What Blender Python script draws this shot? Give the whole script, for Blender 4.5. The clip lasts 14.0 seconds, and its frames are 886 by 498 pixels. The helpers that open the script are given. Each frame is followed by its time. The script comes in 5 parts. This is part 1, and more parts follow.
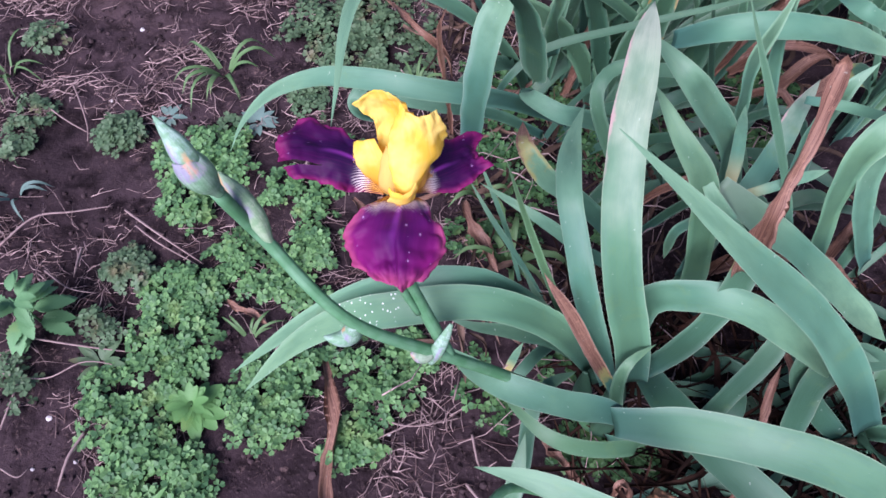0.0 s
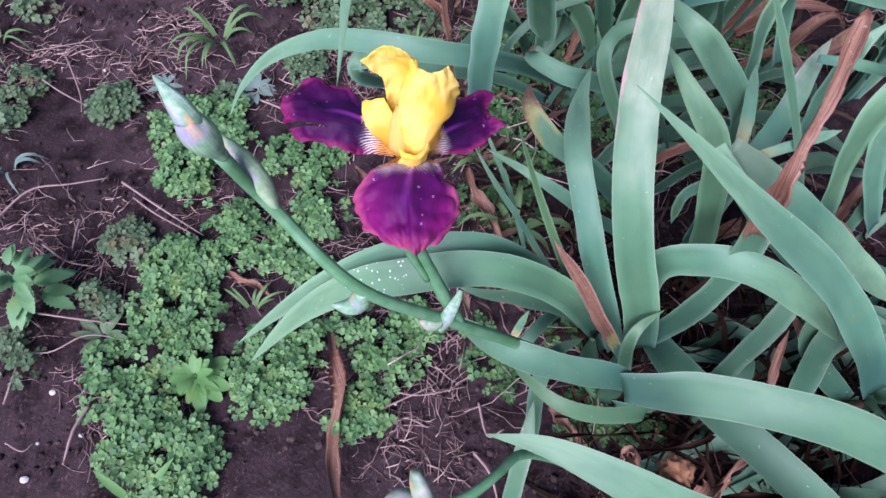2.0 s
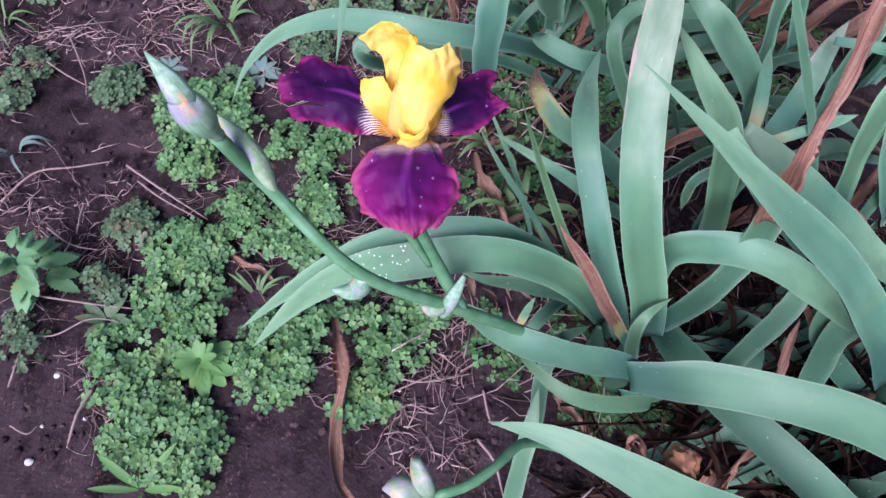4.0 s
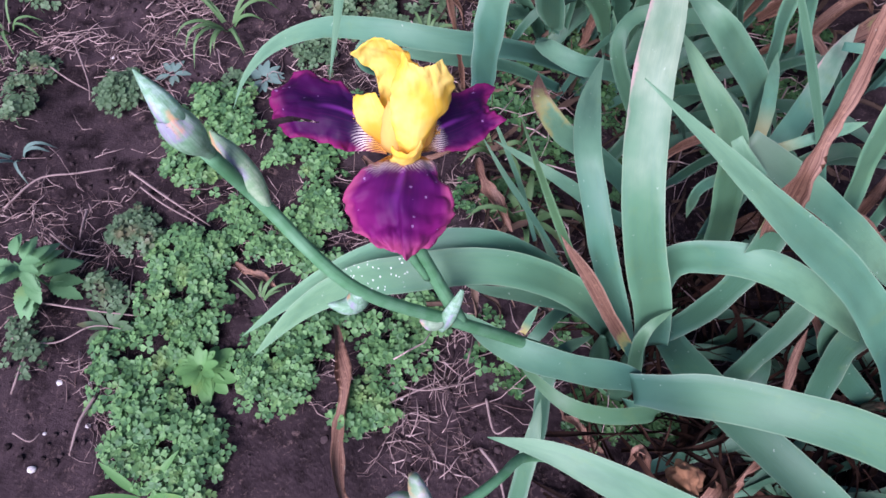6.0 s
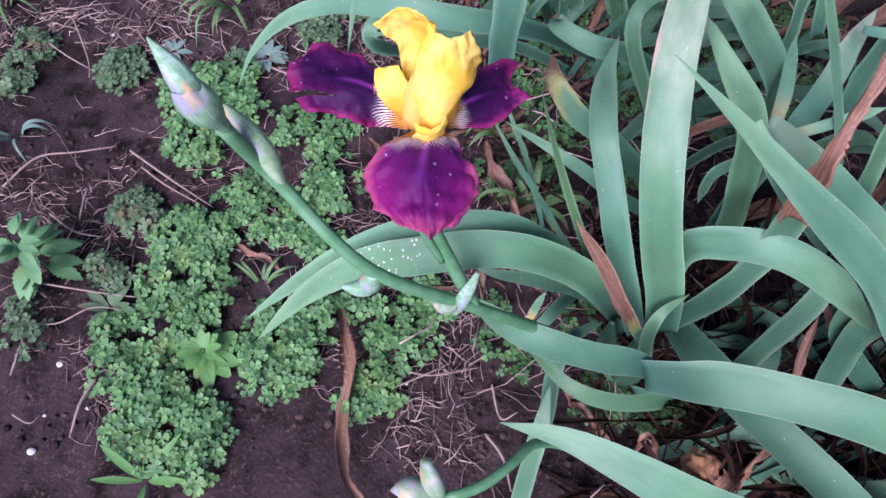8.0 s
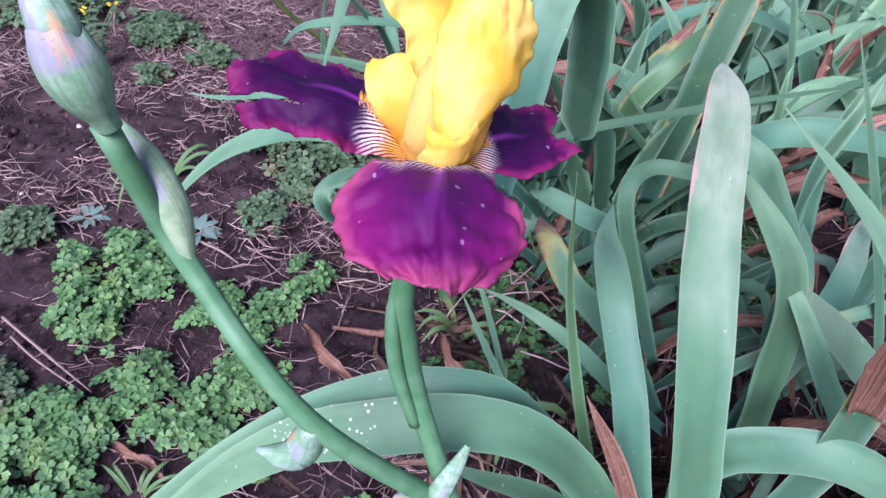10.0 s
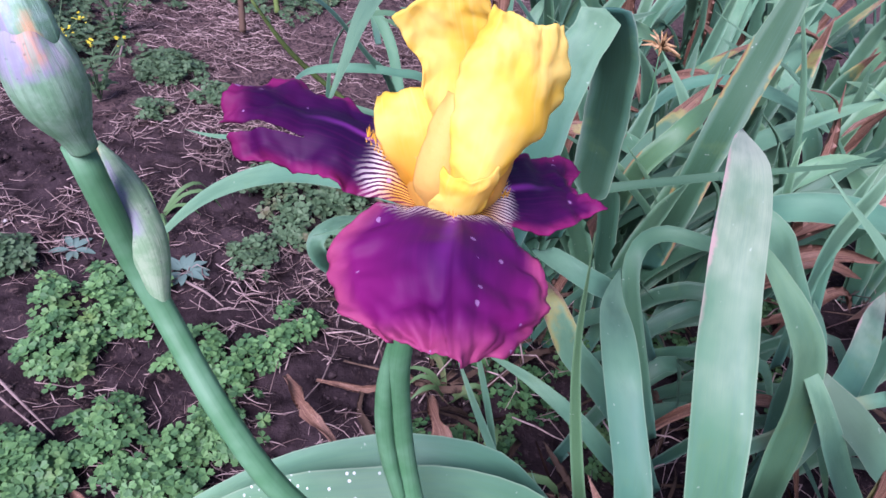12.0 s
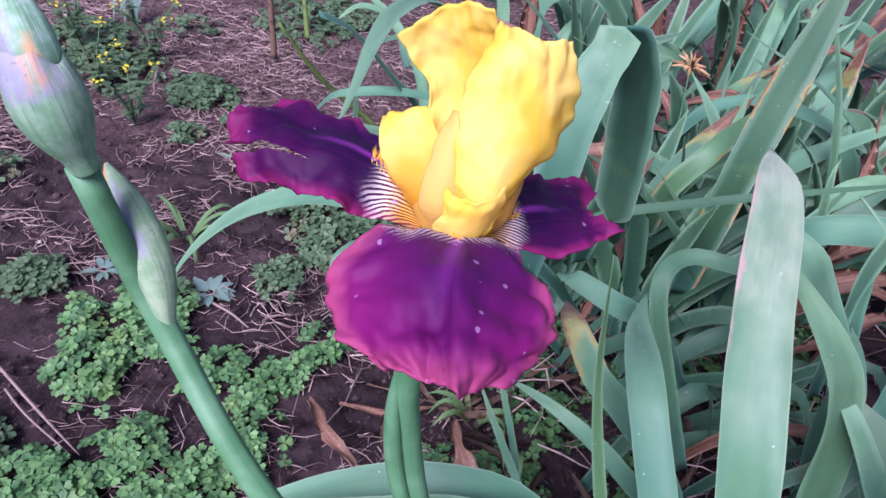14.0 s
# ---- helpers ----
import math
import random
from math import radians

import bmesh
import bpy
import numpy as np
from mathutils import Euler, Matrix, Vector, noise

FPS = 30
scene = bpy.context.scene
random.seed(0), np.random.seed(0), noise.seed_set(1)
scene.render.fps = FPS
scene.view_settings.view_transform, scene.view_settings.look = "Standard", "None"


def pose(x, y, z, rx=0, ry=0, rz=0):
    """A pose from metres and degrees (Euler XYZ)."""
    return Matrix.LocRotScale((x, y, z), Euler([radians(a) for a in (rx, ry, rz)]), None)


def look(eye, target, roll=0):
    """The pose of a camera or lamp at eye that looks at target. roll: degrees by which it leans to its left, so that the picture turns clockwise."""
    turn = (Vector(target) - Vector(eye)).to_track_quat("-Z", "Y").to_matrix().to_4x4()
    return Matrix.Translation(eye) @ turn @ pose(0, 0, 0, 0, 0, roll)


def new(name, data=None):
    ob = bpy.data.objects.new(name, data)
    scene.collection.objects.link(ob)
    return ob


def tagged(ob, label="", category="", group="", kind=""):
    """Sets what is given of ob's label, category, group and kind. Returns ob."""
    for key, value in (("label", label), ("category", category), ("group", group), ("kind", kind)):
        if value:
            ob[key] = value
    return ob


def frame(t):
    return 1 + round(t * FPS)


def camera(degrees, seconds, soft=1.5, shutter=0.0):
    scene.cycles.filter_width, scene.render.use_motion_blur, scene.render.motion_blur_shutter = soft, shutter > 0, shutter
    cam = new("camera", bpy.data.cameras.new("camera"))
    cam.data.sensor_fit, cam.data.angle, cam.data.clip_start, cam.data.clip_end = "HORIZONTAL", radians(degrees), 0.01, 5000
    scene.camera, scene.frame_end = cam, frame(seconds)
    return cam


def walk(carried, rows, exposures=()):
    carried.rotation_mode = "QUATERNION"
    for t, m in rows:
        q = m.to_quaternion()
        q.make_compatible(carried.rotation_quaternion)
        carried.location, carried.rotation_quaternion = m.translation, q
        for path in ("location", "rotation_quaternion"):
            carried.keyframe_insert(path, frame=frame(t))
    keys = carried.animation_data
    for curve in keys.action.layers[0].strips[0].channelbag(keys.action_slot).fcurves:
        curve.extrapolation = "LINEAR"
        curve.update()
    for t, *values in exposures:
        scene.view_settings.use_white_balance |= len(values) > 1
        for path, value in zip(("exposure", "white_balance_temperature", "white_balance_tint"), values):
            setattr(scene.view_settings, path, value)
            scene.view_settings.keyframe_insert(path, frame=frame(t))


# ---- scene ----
cam = camera(65.9, 14.0, 1.6)
PATH = [
    (0, (0.08, 0.121, 0.844), (0.042, 1.03, -0.937), 0.5),
    (0.5, (0.08, 0.121, 0.84), (0.015, 1.002, -0.954), -1.5),
    (1, (0.076, 0.121, 0.837), (0.022, 0.965, -0.976), -0.5),
    (1.5, (0.072, 0.123, 0.835), (0.043, 0.965, -0.979), 0.5),
    (2, (0.071, 0.121, 0.832), (0.046, 0.957, -0.984), 0.4),
    (2.5, (0.069, 0.12, 0.835), (0.045, 0.967, -0.977), 0.6),
    (3, (0.07, 0.121, 0.83), (0.035, 0.952, -0.989), 0.2),
    (5.5, (0.083, 0.133, 0.82), (0.012, 0.924, -1.016), -2.4),
    (6, (0.083, 0.137, 0.82), (0.005, 0.931, -1.014), -2.8),
    (6.5, (0.081, 0.137, 0.819), (0.008, 0.926, -1.017), -2.3),
    (7, (0.079, 0.136, 0.818), (-0.009, 0.928, -1.016), -3.0),
    (7.5, (0.079, 0.135, 0.818), (-0.027, 0.909, -1.023), -4.0),
    (8, (0.069, 0.137, 0.809), (0.007, 0.897, -1.04), -1.3),
    (8.5, (0.035, 0.12, 0.778), (0.174, 1.135, -0.94), 7.2),
    (8.7, (0.035, 0.115, 0.742), (0.163, 1.266, -0.889), 4.9),
    (10.8, (0.045, 0.166, 0.642), (0.11, 1.667, -0.677), 12.5),
    (11, (0.045, 0.164, 0.639), (0.095, 1.71, -0.629), 11.8),
    (11.5, (0.043, 0.168, 0.633), (0.079, 1.724, -0.623), 11.8),
    (12, (0.038, 0.168, 0.633), (0.133, 1.669, -0.685), 13.4),
    (12.5, (0.039, 0.169, 0.633), (0.103, 1.685, -0.67), 12.6),
    (13, (0.046, 0.173, 0.63), (0.08, 1.688, -0.675), 12.1),
    (13.5, (0.046, 0.176, 0.629), (0.064, 1.681, -0.688), 11.7),
    (14, (0.045, 0.174, 0.63), (0.039, 1.707, -0.655), 11.1),
]
walk(cam, [(t, look(eye, target, roll)) for t, eye, target, roll in PATH], [(0, 0.98, 5800, 36), (8.7, 0.98, 5800, 36), (10.8, 1.10, 5700, 38), (11.2, 1.05, 5700, 38), (12, 0.95, 5700, 40), (14, 0.95, 5700, 40)])

# ---- light ----
world = bpy.data.worlds.new("sky")
scene.world = world
world.use_nodes = True
wn = world.node_tree.nodes
sky = wn.new("ShaderNodeTexSky")
sky.sky_type = "NISHITA"
sky.sun_disc = False
sky.sun_elevation, sky.sun_rotation = radians(46), radians(205)
sky.air_density, sky.dust_density, sky.ozone_density = 1.0, 1.5, 1.5
world.node_tree.links.new(sky.outputs["Color"], wn["Background"].inputs["Color"])
wn["Background"].inputs["Strength"].default_value = 0.07
sun_data = bpy.data.lights.new("sun", "SUN")
sun_data.energy, sun_data.angle, sun_data.color = 3.5, radians(36), (1.0, 0.98, 0.96)
sun = new("sun", sun_data)
sun.matrix_world = look((-0.9, -1.9, 2.2), (0, 0, 0))


# ---- materials ----
class Nodes:
    """A small wrapper to write node materials in few lines."""

    def __init__(self, name):
        self.mat = bpy.data.materials.new(name)
        self.mat.use_nodes = True
        self.tree = self.mat.node_tree
        self.bsdf = self.tree.nodes["Principled BSDF"]

    def put(self, socket, value):
        if isinstance(value, bpy.types.NodeSocket):
            self.tree.links.new(value, socket)
        elif isinstance(value, tuple) and len(value) == 3 and socket.type == "RGBA":
            socket.default_value = (*value, 1)
        else:
            socket.default_value = value

    def coord(self, which="Object"):
        return self.tree.nodes.new("ShaderNodeTexCoord").outputs[which]

    def scaled(self, vec, s):
        n = self.tree.nodes.new("ShaderNodeMapping")
        self.put(n.inputs["Vector"], vec)
        n.inputs["Scale"].default_value = s
        return n.outputs[0]

    def noise(self, vec, scale, detail=3.0, rough=0.55, dist=0.0):
        n = self.tree.nodes.new("ShaderNodeTexNoise")
        self.put(n.inputs["Vector"], vec)
        n.inputs["Scale"].default_value, n.inputs["Detail"].default_value = scale, detail
        n.inputs["Roughness"].default_value, n.inputs["Distortion"].default_value = rough, dist
        return n.outputs["Fac"]

    def voronoi(self, vec, scale, out="Distance"):
        n = self.tree.nodes.new("ShaderNodeTexVoronoi")
        self.put(n.inputs["Vector"], vec)
        n.inputs["Scale"].default_value = scale
        return n.outputs[out]

    def math(self, op, a, b=0.0, c=0.0, clamp=False):
        n = self.tree.nodes.new("ShaderNodeMath")
        n.operation, n.use_clamp = op, clamp
        for s, v in zip(n.inputs, (a, b, c)):
            self.put(s, v)
        return n.outputs[0]

    def step(self, x, lo, hi):
        n = self.tree.nodes.new("ShaderNodeMapRange")
        n.interpolation_type = "SMOOTHSTEP"
        self.put(n.inputs["Value"], x)
        n.inputs["From Min"].default_value, n.inputs["From Max"].default_value = lo, hi
        return n.outputs[0]

    def mix(self, fac, a, b, blend="MIX"):
        n = self.tree.nodes.new("ShaderNodeMix")
        n.data_type, n.blend_type = "RGBA", blend
        self.put(n.inputs[0], fac)
        self.put(n.inputs[6], a)
        self.put(n.inputs[7], b)
        return n.outputs[2]

    def xyz(self, vec):
        n = self.tree.nodes.new("ShaderNodeSeparateXYZ")
        self.put(n.inputs[0], vec)
        return n.outputs[0], n.outputs[1], n.outputs[2]

    def random(self):
        return self.tree.nodes.new("ShaderNodeObjectInfo").outputs["Random"]

    def island(self):
        return self.tree.nodes.new("ShaderNodeNewGeometry").outputs["Random Per Island"]

    def bump(self, height, strength, distance=0.001):
        n = self.tree.nodes.new("ShaderNodeBump")
        n.inputs["Strength"].default_value, n.inputs["Distance"].default_value = strength, distance
        self.put(n.inputs["Height"], height)
        self.put(self.bsdf.inputs["Normal"], n.outputs[0])

    def done(self, color, rough=0.6, spec=0.4, translucent=0.0, sheen=0.0):
        self.put(self.bsdf.inputs["Base Color"], color)
        self.put(self.bsdf.inputs["Roughness"], rough)
        self.bsdf.inputs["Specular IOR Level"].default_value = spec
        self.bsdf.inputs["Sheen Weight"].default_value = sheen
        if translucent:
            t = self.tree.nodes.new("ShaderNodeBsdfTranslucent")
            self.put(t.inputs["Color"], color)
            m = self.tree.nodes.new("ShaderNodeMixShader")
            m.inputs[0].default_value = translucent
            self.tree.links.new(self.bsdf.outputs[0], m.inputs[1])
            self.tree.links.new(t.outputs[0], m.inputs[2])
            self.tree.links.new(m.outputs[0], self.tree.nodes["Material Output"].inputs["Surface"])
        return self.mat


BLADES = {}


def blade_material(fade=2.0, dead=0, base=0.0, olive=0.0, spots=0, deep=0.0, pale=0.0, singed=0):
    """Waxy blue-green iris blade; fade: share of its length from which it withers; base: how yellow it is at its foot."""
    key = (fade, dead, base, olive, spots, deep, pale, singed)
    if key in BLADES:
        return BLADES[key]
    n = Nodes("withered_blade" if dead else "iris_blade")
    uv = n.coord("UV")
    u, v, _ = n.xyz(uv)
    ob = n.coord()
    big = n.noise(ob, 9, 3)
    fine = n.noise(n.scaled(uv, (90, 3, 1)), 1.0, 2)
    grain = n.noise(ob, 260, 3)
    r = n.random()
    green = n.mix(n.step(big, 0.35, 0.7), (0.076, 0.214, 0.123), (0.128, 0.294, 0.165))
    green = n.mix(n.math("MULTIPLY", r, 0.6), green, (0.050, 0.168, 0.116))
    green = n.mix(n.math("MULTIPLY", n.step(n.math("FRACT", n.math("MULTIPLY", r, 7.3)), 0.55, 1.0), 0.5), green, (0.122, 0.262, 0.105))
    drift = n.math("ADD", v, n.math("MULTIPLY", n.math("SUBTRACT", n.noise(ob, 20, 3), 0.5), 0.5))
    green = n.mix(n.math("MULTIPLY", n.step(drift, 0.5 if pale else 0.4, 0.98), 0.42 + 0.43 * pale), green, (0.240, 0.395, 0.205) if not pale else (0.42, 0.48, 0.34))
    green = n.mix(n.math("MULTIPLY", n.step(n.noise(n.scaled(uv, (1.6, 7, 1)), 1.0, 4, 0.6), 0.42, 0.68), 0.45), green, (0.06, 0.16, 0.088))
    green = n.mix(olive * 0.7, green, (0.10, 0.21, 0.055))
    # deep: shade among the leaves painted in, besides some blades' own darker green
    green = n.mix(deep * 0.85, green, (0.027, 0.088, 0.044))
    green = n.mix(n.math("MULTIPLY", n.step(fine, 0.4, 0.65), 0.22), green, (0.075, 0.19, 0.15))
    # blade feet: own bluer tone, darkened for shade among the crowded leaves
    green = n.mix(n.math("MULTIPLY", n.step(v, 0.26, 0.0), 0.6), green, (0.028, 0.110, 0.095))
    green = n.mix(n.math("MULTIPLY", n.step(n.noise(ob, 38, 4, 0.7), 0.55, 0.75), 0.28), green, (0.13, 0.23, 0.08))
    straw = n.mix(n.step(n.noise(n.scaled(uv, (26, 2, 1)), 1.0, 4), 0.35, 0.65), (0.085, 0.035, 0.022), (0.25, 0.135, 0.09))
    straw = n.mix(n.math("MULTIPLY", n.step(n.noise(n.scaled(uv, (9, 1.2, 1)), 1.0, 3), 0.55, 0.7), 0.7), straw, (0.42, 0.25, 0.16))
    straw = n.mix(n.step(grain, 0.55, 0.8), straw, (0.36, 0.20, 0.13))
    rim = n.math("ABSOLUTE", n.math("SUBTRACT", n.math("MULTIPLY", u, 2.0), 1.0))
    wobble = n.math("MULTIPLY", n.math("SUBTRACT", n.noise(ob, 45, 4, 0.65), 0.5), 0.28)
    if dead:
        color = straw
    else:
        color = green
        if base:
            color = n.mix(n.math("MULTIPLY", n.step(v, 0.45, 0.0), base), color, (0.42, 0.36, 0.13))
        at = n.math("ADD", n.math("ADD", v, wobble), n.math("MULTIPLY", n.step(rim, 0.5, 1.0), 0.06))
        color = n.mix(n.step(at, fade - 0.1, fade - 0.01), color, (0.27, 0.27, 0.09))
        color = n.mix(n.step(at, fade - 0.03, fade + 0.05), color, straw)
        color = n.mix(n.math("MULTIPLY", n.step(rim, 0.92, 1.0), 0.25), color, (0.42, 0.50, 0.34))
    if singed:
        burn = n.math("SUBTRACT", n.math("ADD", rim, n.math("MULTIPLY", wobble, 1.2)), n.math("MULTIPLY", n.step(n.noise(ob, 16, 3), 0.58, 0.42), 0.4))
        color = n.mix(n.step(burn, 0.74, 0.92), color, (0.24, 0.20, 0.05))
        color = n.mix(n.step(burn, 0.86, 1.0), color, (0.15, 0.065, 0.03))
    if pale:
        edge = n.math("MULTIPLY", n.step(n.math("ADD", u, n.math("MULTIPLY", wobble, 1.6)), 0.09, -0.02), n.step(v, 0.6, 0.75))
        color = n.mix(n.math("MULTIPLY", edge, 0.8), color, (0.50, 0.32, 0.30))
    if spots:
        dots = n.math("LESS_THAN", n.voronoi(ob, 230), 0.2)
        dots = n.math("MULTIPLY", dots, n.step(n.noise(ob, 14, 1), 0.6, 0.66))
        color = n.mix(n.math("MULTIPLY", dots, 0.8), color, (0.75, 0.8, 0.74))
    scuff = n.math("GREATER_THAN", n.noise(ob, 170, 2), 0.74)
    color = n.mix(n.math("MULTIPLY", scuff, 0.35), color, (0.5, 0.6, 0.5))
    n.bump(n.math("ADD", n.math("MULTIPLY", fine, 0.6), n.math("MULTIPLY", grain, 0.3)), 0.9 if dead else 0.35, 0.0006)
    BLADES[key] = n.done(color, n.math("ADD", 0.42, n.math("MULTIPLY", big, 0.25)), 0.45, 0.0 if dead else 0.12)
    return BLADES[key]


def soil_material():
    n = Nodes("damp_soil")
    ob = n.coord()
    a, b, c = n.noise(ob, 3.2, 5, 0.6), n.noise(ob, 26, 6, 0.65), n.noise(ob, 210, 5, 0.7)
    col = n.mix(n.step(a, 0.35, 0.65), (0.0267, 0.0181, 0.0206), (0.0533, 0.0361, 0.0404))
    col = n.mix(n.step(b, 0.4, 0.7), col, (0.0086, 0.0056, 0.0065))
    col = n.mix(n.math("MULTIPLY", n.step(c, 0.55, 0.72), 0.5), col, (0.1118, 0.0817, 0.0774))
    litter = n.noise(n.scaled(ob, (1, 1, 1)), 60, 4, 0.7, 2.5)
    col = n.mix(n.math("MULTIPLY", n.step(litter, 0.56, 0.68), n.step(n.noise(ob, 4.5, 3), 0.42, 0.58)), col, (0.1290, 0.0860, 0.0774))
    mulch = n.math("MULTIPLY", n.step(n.math("ADD", n.xyz(ob)[1], n.math("MULTIPLY", a, 0.8)), 1.3, 1.75), n.step(n.noise(ob, 75, 4, 0.7, 2.0), 0.38, 0.6))
    col = n.mix(n.math("MULTIPLY", mulch, 0.65), col, (0.1892, 0.1247, 0.1161))
    n.bump(n.math("ADD", n.math("MULTIPLY", b, 1.0), n.math("MULTIPLY", c, 0.4)), 0.8, 0.006)
    return n.done(col, n.math("SUBTRACT", 0.95, n.math("MULTIPLY", n.step(a, 0.5, 0.3), 0.25)), 0.06)


def foliage_material(name, lo, hi, old, translucent=0.2):
    n = Nodes(name)
    ob = n.coord()
    i = n.island()
    col = n.mix(i, lo, hi)
    col = n.mix(n.step(n.noise(ob, 22, 3), 0.55, 0.75), col, old)
    col = n.mix(n.math("MULTIPLY", n.step(n.noise(ob, 400, 2), 0.5, 0.7), 0.3), col, lo)
    n.bump(n.noise(ob, 500, 2), 0.3, 0.0008)
    return n.done(col, 0.55, 0.35, translucent)


def dry_material(name, lo, hi, dark):
    n = Nodes(name)
    ob = n.coord()
    col = n.mix(n.island(), lo, hi)
    col = n.mix(n.step(n.noise(ob, 90, 4, 0.7), 0.5, 0.75), col, dark)
    n.bump(n.noise(ob, 700, 3), 0.6, 0.0008)
    return n.done(col, 0.9, 0.06)


def fall_material(name, near, out, rimmed, reach_to):
    """Deep plum petal, paler at the rim; dark veins on white fan out from the beard at its root."""
    n = Nodes(name)
    u, v, _ = n.xyz(n.coord("UV"))
    ob = n.coord()
    off = n.math("ABSOLUTE", n.math("SUBTRACT", n.math("MULTIPLY", u, 2.0), 1.0))
    soft = n.noise(ob, 120, 3, 0.6)
    rays = n.noise(n.scaled(n.coord("UV"), (34, 2.0, 1)), 1.0, 2)
    # right half kept darker: the shading of its tilt put into the colour
    far = n.step(n.math("SUBTRACT", n.math("ADD", n.math("MULTIPLY", v, 0.75), n.math("MULTIPLY", off, 0.45)), n.math("MULTIPLY", n.step(u, 0.5, 0.62), 0.12)), 0.40, 0.98)
    far = n.math("ADD", far, n.math("MULTIPLY", n.math("SUBTRACT", n.noise(ob, 40, 3), 0.5), 0.7), clamp=True)
    col = n.mix(far, near, out)
    col = n.mix(n.math("MULTIPLY", n.step(rays, 0.45, 0.7), 0.10), col, (0.20, 0.010, 0.14))
    rim = n.math("MAXIMUM", n.step(off, 0.76, 1.0), n.step(v, 0.85, 1.0))
    rim = n.math("MULTIPLY", rim, n.math("ADD", 0.35, n.math("MULTIPLY", soft, 0.6)))
    col = n.mix(rim, col, rimmed)
    col = n.mix(n.math("MULTIPLY", n.step(off, 0.13, 0.0), n.step(v, 0.75, 0.3)), col, (0.2, 0.03, 0.25))
    lines = n.math("ADD", n.math("MULTIPLY", v, 120.0), n.math("MULTIPLY", off, -72.0))
    lines = n.math("ADD", lines, n.math("MULTIPLY", n.noise(ob, 160, 3), 9.0))
    lines = n.math("SINE", lines)
    reach = n.math("ADD", v, n.math("MULTIPLY", n.math("SUBTRACT", soft, 0.5), 0.14))
    pale = n.mix(n.step(reach, reach_to * 0.3, reach_to * 0.75), (0.66, 0.34, 0.04), (0.86, 0.78, 0.74))
    vein = n.mix(n.step(reach, 0.1, 0.25), (0.16, 0.03, 0.01), (0.10, 0.01, 0.06))
    haft = n.mix(n.step(lines, -0.1, 0.3), pale, vein)
    edge = n.math("SUBTRACT", n.step(reach, reach_to, reach_to - 0.17), n.math("MULTIPLY", n.step(off, 0.75, 1.0), 0.4), clamp=True)
    edge = n.math("MULTIPLY", edge, n.math("SUBTRACT", 1.0, n.math("MULTIPLY", n.step(lines, 0.0, 0.6), n.step(reach, reach_to - 0.17, reach_to - 0.03))), clamp=True)
    col = n.mix(edge, col, haft)
    drops = n.math("MULTIPLY", n.math("LESS_THAN", n.math("ADD", n.voronoi(ob, 210), n.math("MULTIPLY", n.noise(ob, 600, 2), 0.14)), 0.25), n.math("GREATER_THAN", n.noise(ob, 60, 1), 0.54))
    col = n.mix(n.math("MULTIPLY", drops, 0.6), col, (0.42, 0.24, 0.46))
    n.bump(n.math("ADD", n.math("MULTIPLY", rays, 0.4), n.math("MULTIPLY", soft, 0.5)), 0.25, 0.0006)
    return n.done(col, 0.6, 0.18, 0.22)


def standard_material(name, low):
    """Yellow petal, deep orange at its foot; low: share of its length over which the orange fades out."""
    n = Nodes(name)
    u, v, _ = n.xyz(n.coord("UV"))
    ob = n.coord()
    rays = n.noise(n.scaled(n.coord("UV"), (16, 1.5, 1)), 1.0, 3)
    soft = n.noise(ob, 60, 3)
    col = n.mix(n.step(soft, 0.35, 0.7), (0.93, 0.67, 0.07), (0.95, 0.77, 0.22))
    col = n.mix(n.math("MULTIPLY", n.step(rays, 0.5, 0.75), 0.3), col, (0.95, 0.78, 0.30))
    foot = n.math("ADD", v, n.math("MULTIPLY", n.math("SUBTRACT", soft, 0.5), 0.25))
    # orange foot: own colour, extended to paint in the shadow between the folds
    col = n.mix(n.step(foot, low, low * 0.2), col, (0.80, 0.40, 0.03))
    n.bump(n.math("ADD", n.math("MULTIPLY", rays, 0.3), n.noise(ob, 110, 4)), 0.20, 0.0012)
    return n.done(col, 0.55, 0.15, 0.45)


def stalk_material(name, green, bloom, violet=0.0):
    n = Nodes(name)
    u, v, _ = n.xyz(n.coord("UV"))
    ob = n.coord()
    streak = n.noise(n.scaled(n.coord("UV"), (30, 3, 1)), 1.0, 3)
    col = n.mix(n.step(n.noise(ob, 70, 3), 0.35, 0.7), green, bloom)
    col = n.mix(n.math("MULTIPLY", n.step(streak, 0.45, 0.7), 0.3), col, tuple(c * 0.6 for c in green))
    if violet:
        patch = n.math("MULTIPLY", n.step(v, 0.4, 0.8), n.step(n.noise(ob, 90, 4), 0.40, 0.68))
        col = n.mix(n.math("MULTIPLY", patch, violet), col, (0.42, 0.31, 0.47))
        patch = n.math("MULTIPLY", n.step(v, 0.55, 0.8), n.step(n.noise(ob, 80, 3), 0.46, 0.72))
        col = n.mix(n.math("MULTIPLY", patch, violet), col, (0.62, 0.34, 0.15))
    n.bump(streak, 0.3, 0.0005)
    return n.done(col, 0.5, 0.4, 0.08)


SOIL = soil_material()
CLOVER = foliage_material("clover_leaf", (0.054, 0.145, 0.056), (0.148, 0.312, 0.105), (0.175, 0.29, 0.086))
DULL = foliage_material("dull_weed_leaf", (0.06, 0.12, 0.055), (0.12, 0.2, 0.10), (0.13, 0.12, 0.06))
# Darker copy of the clover greens, with the clump's shade painted in
SHADED_WEED = foliage_material("shaded_weed_leaf", (0.030, 0.095, 0.035), (0.085, 0.21, 0.065), (0.09, 0.15, 0.045))
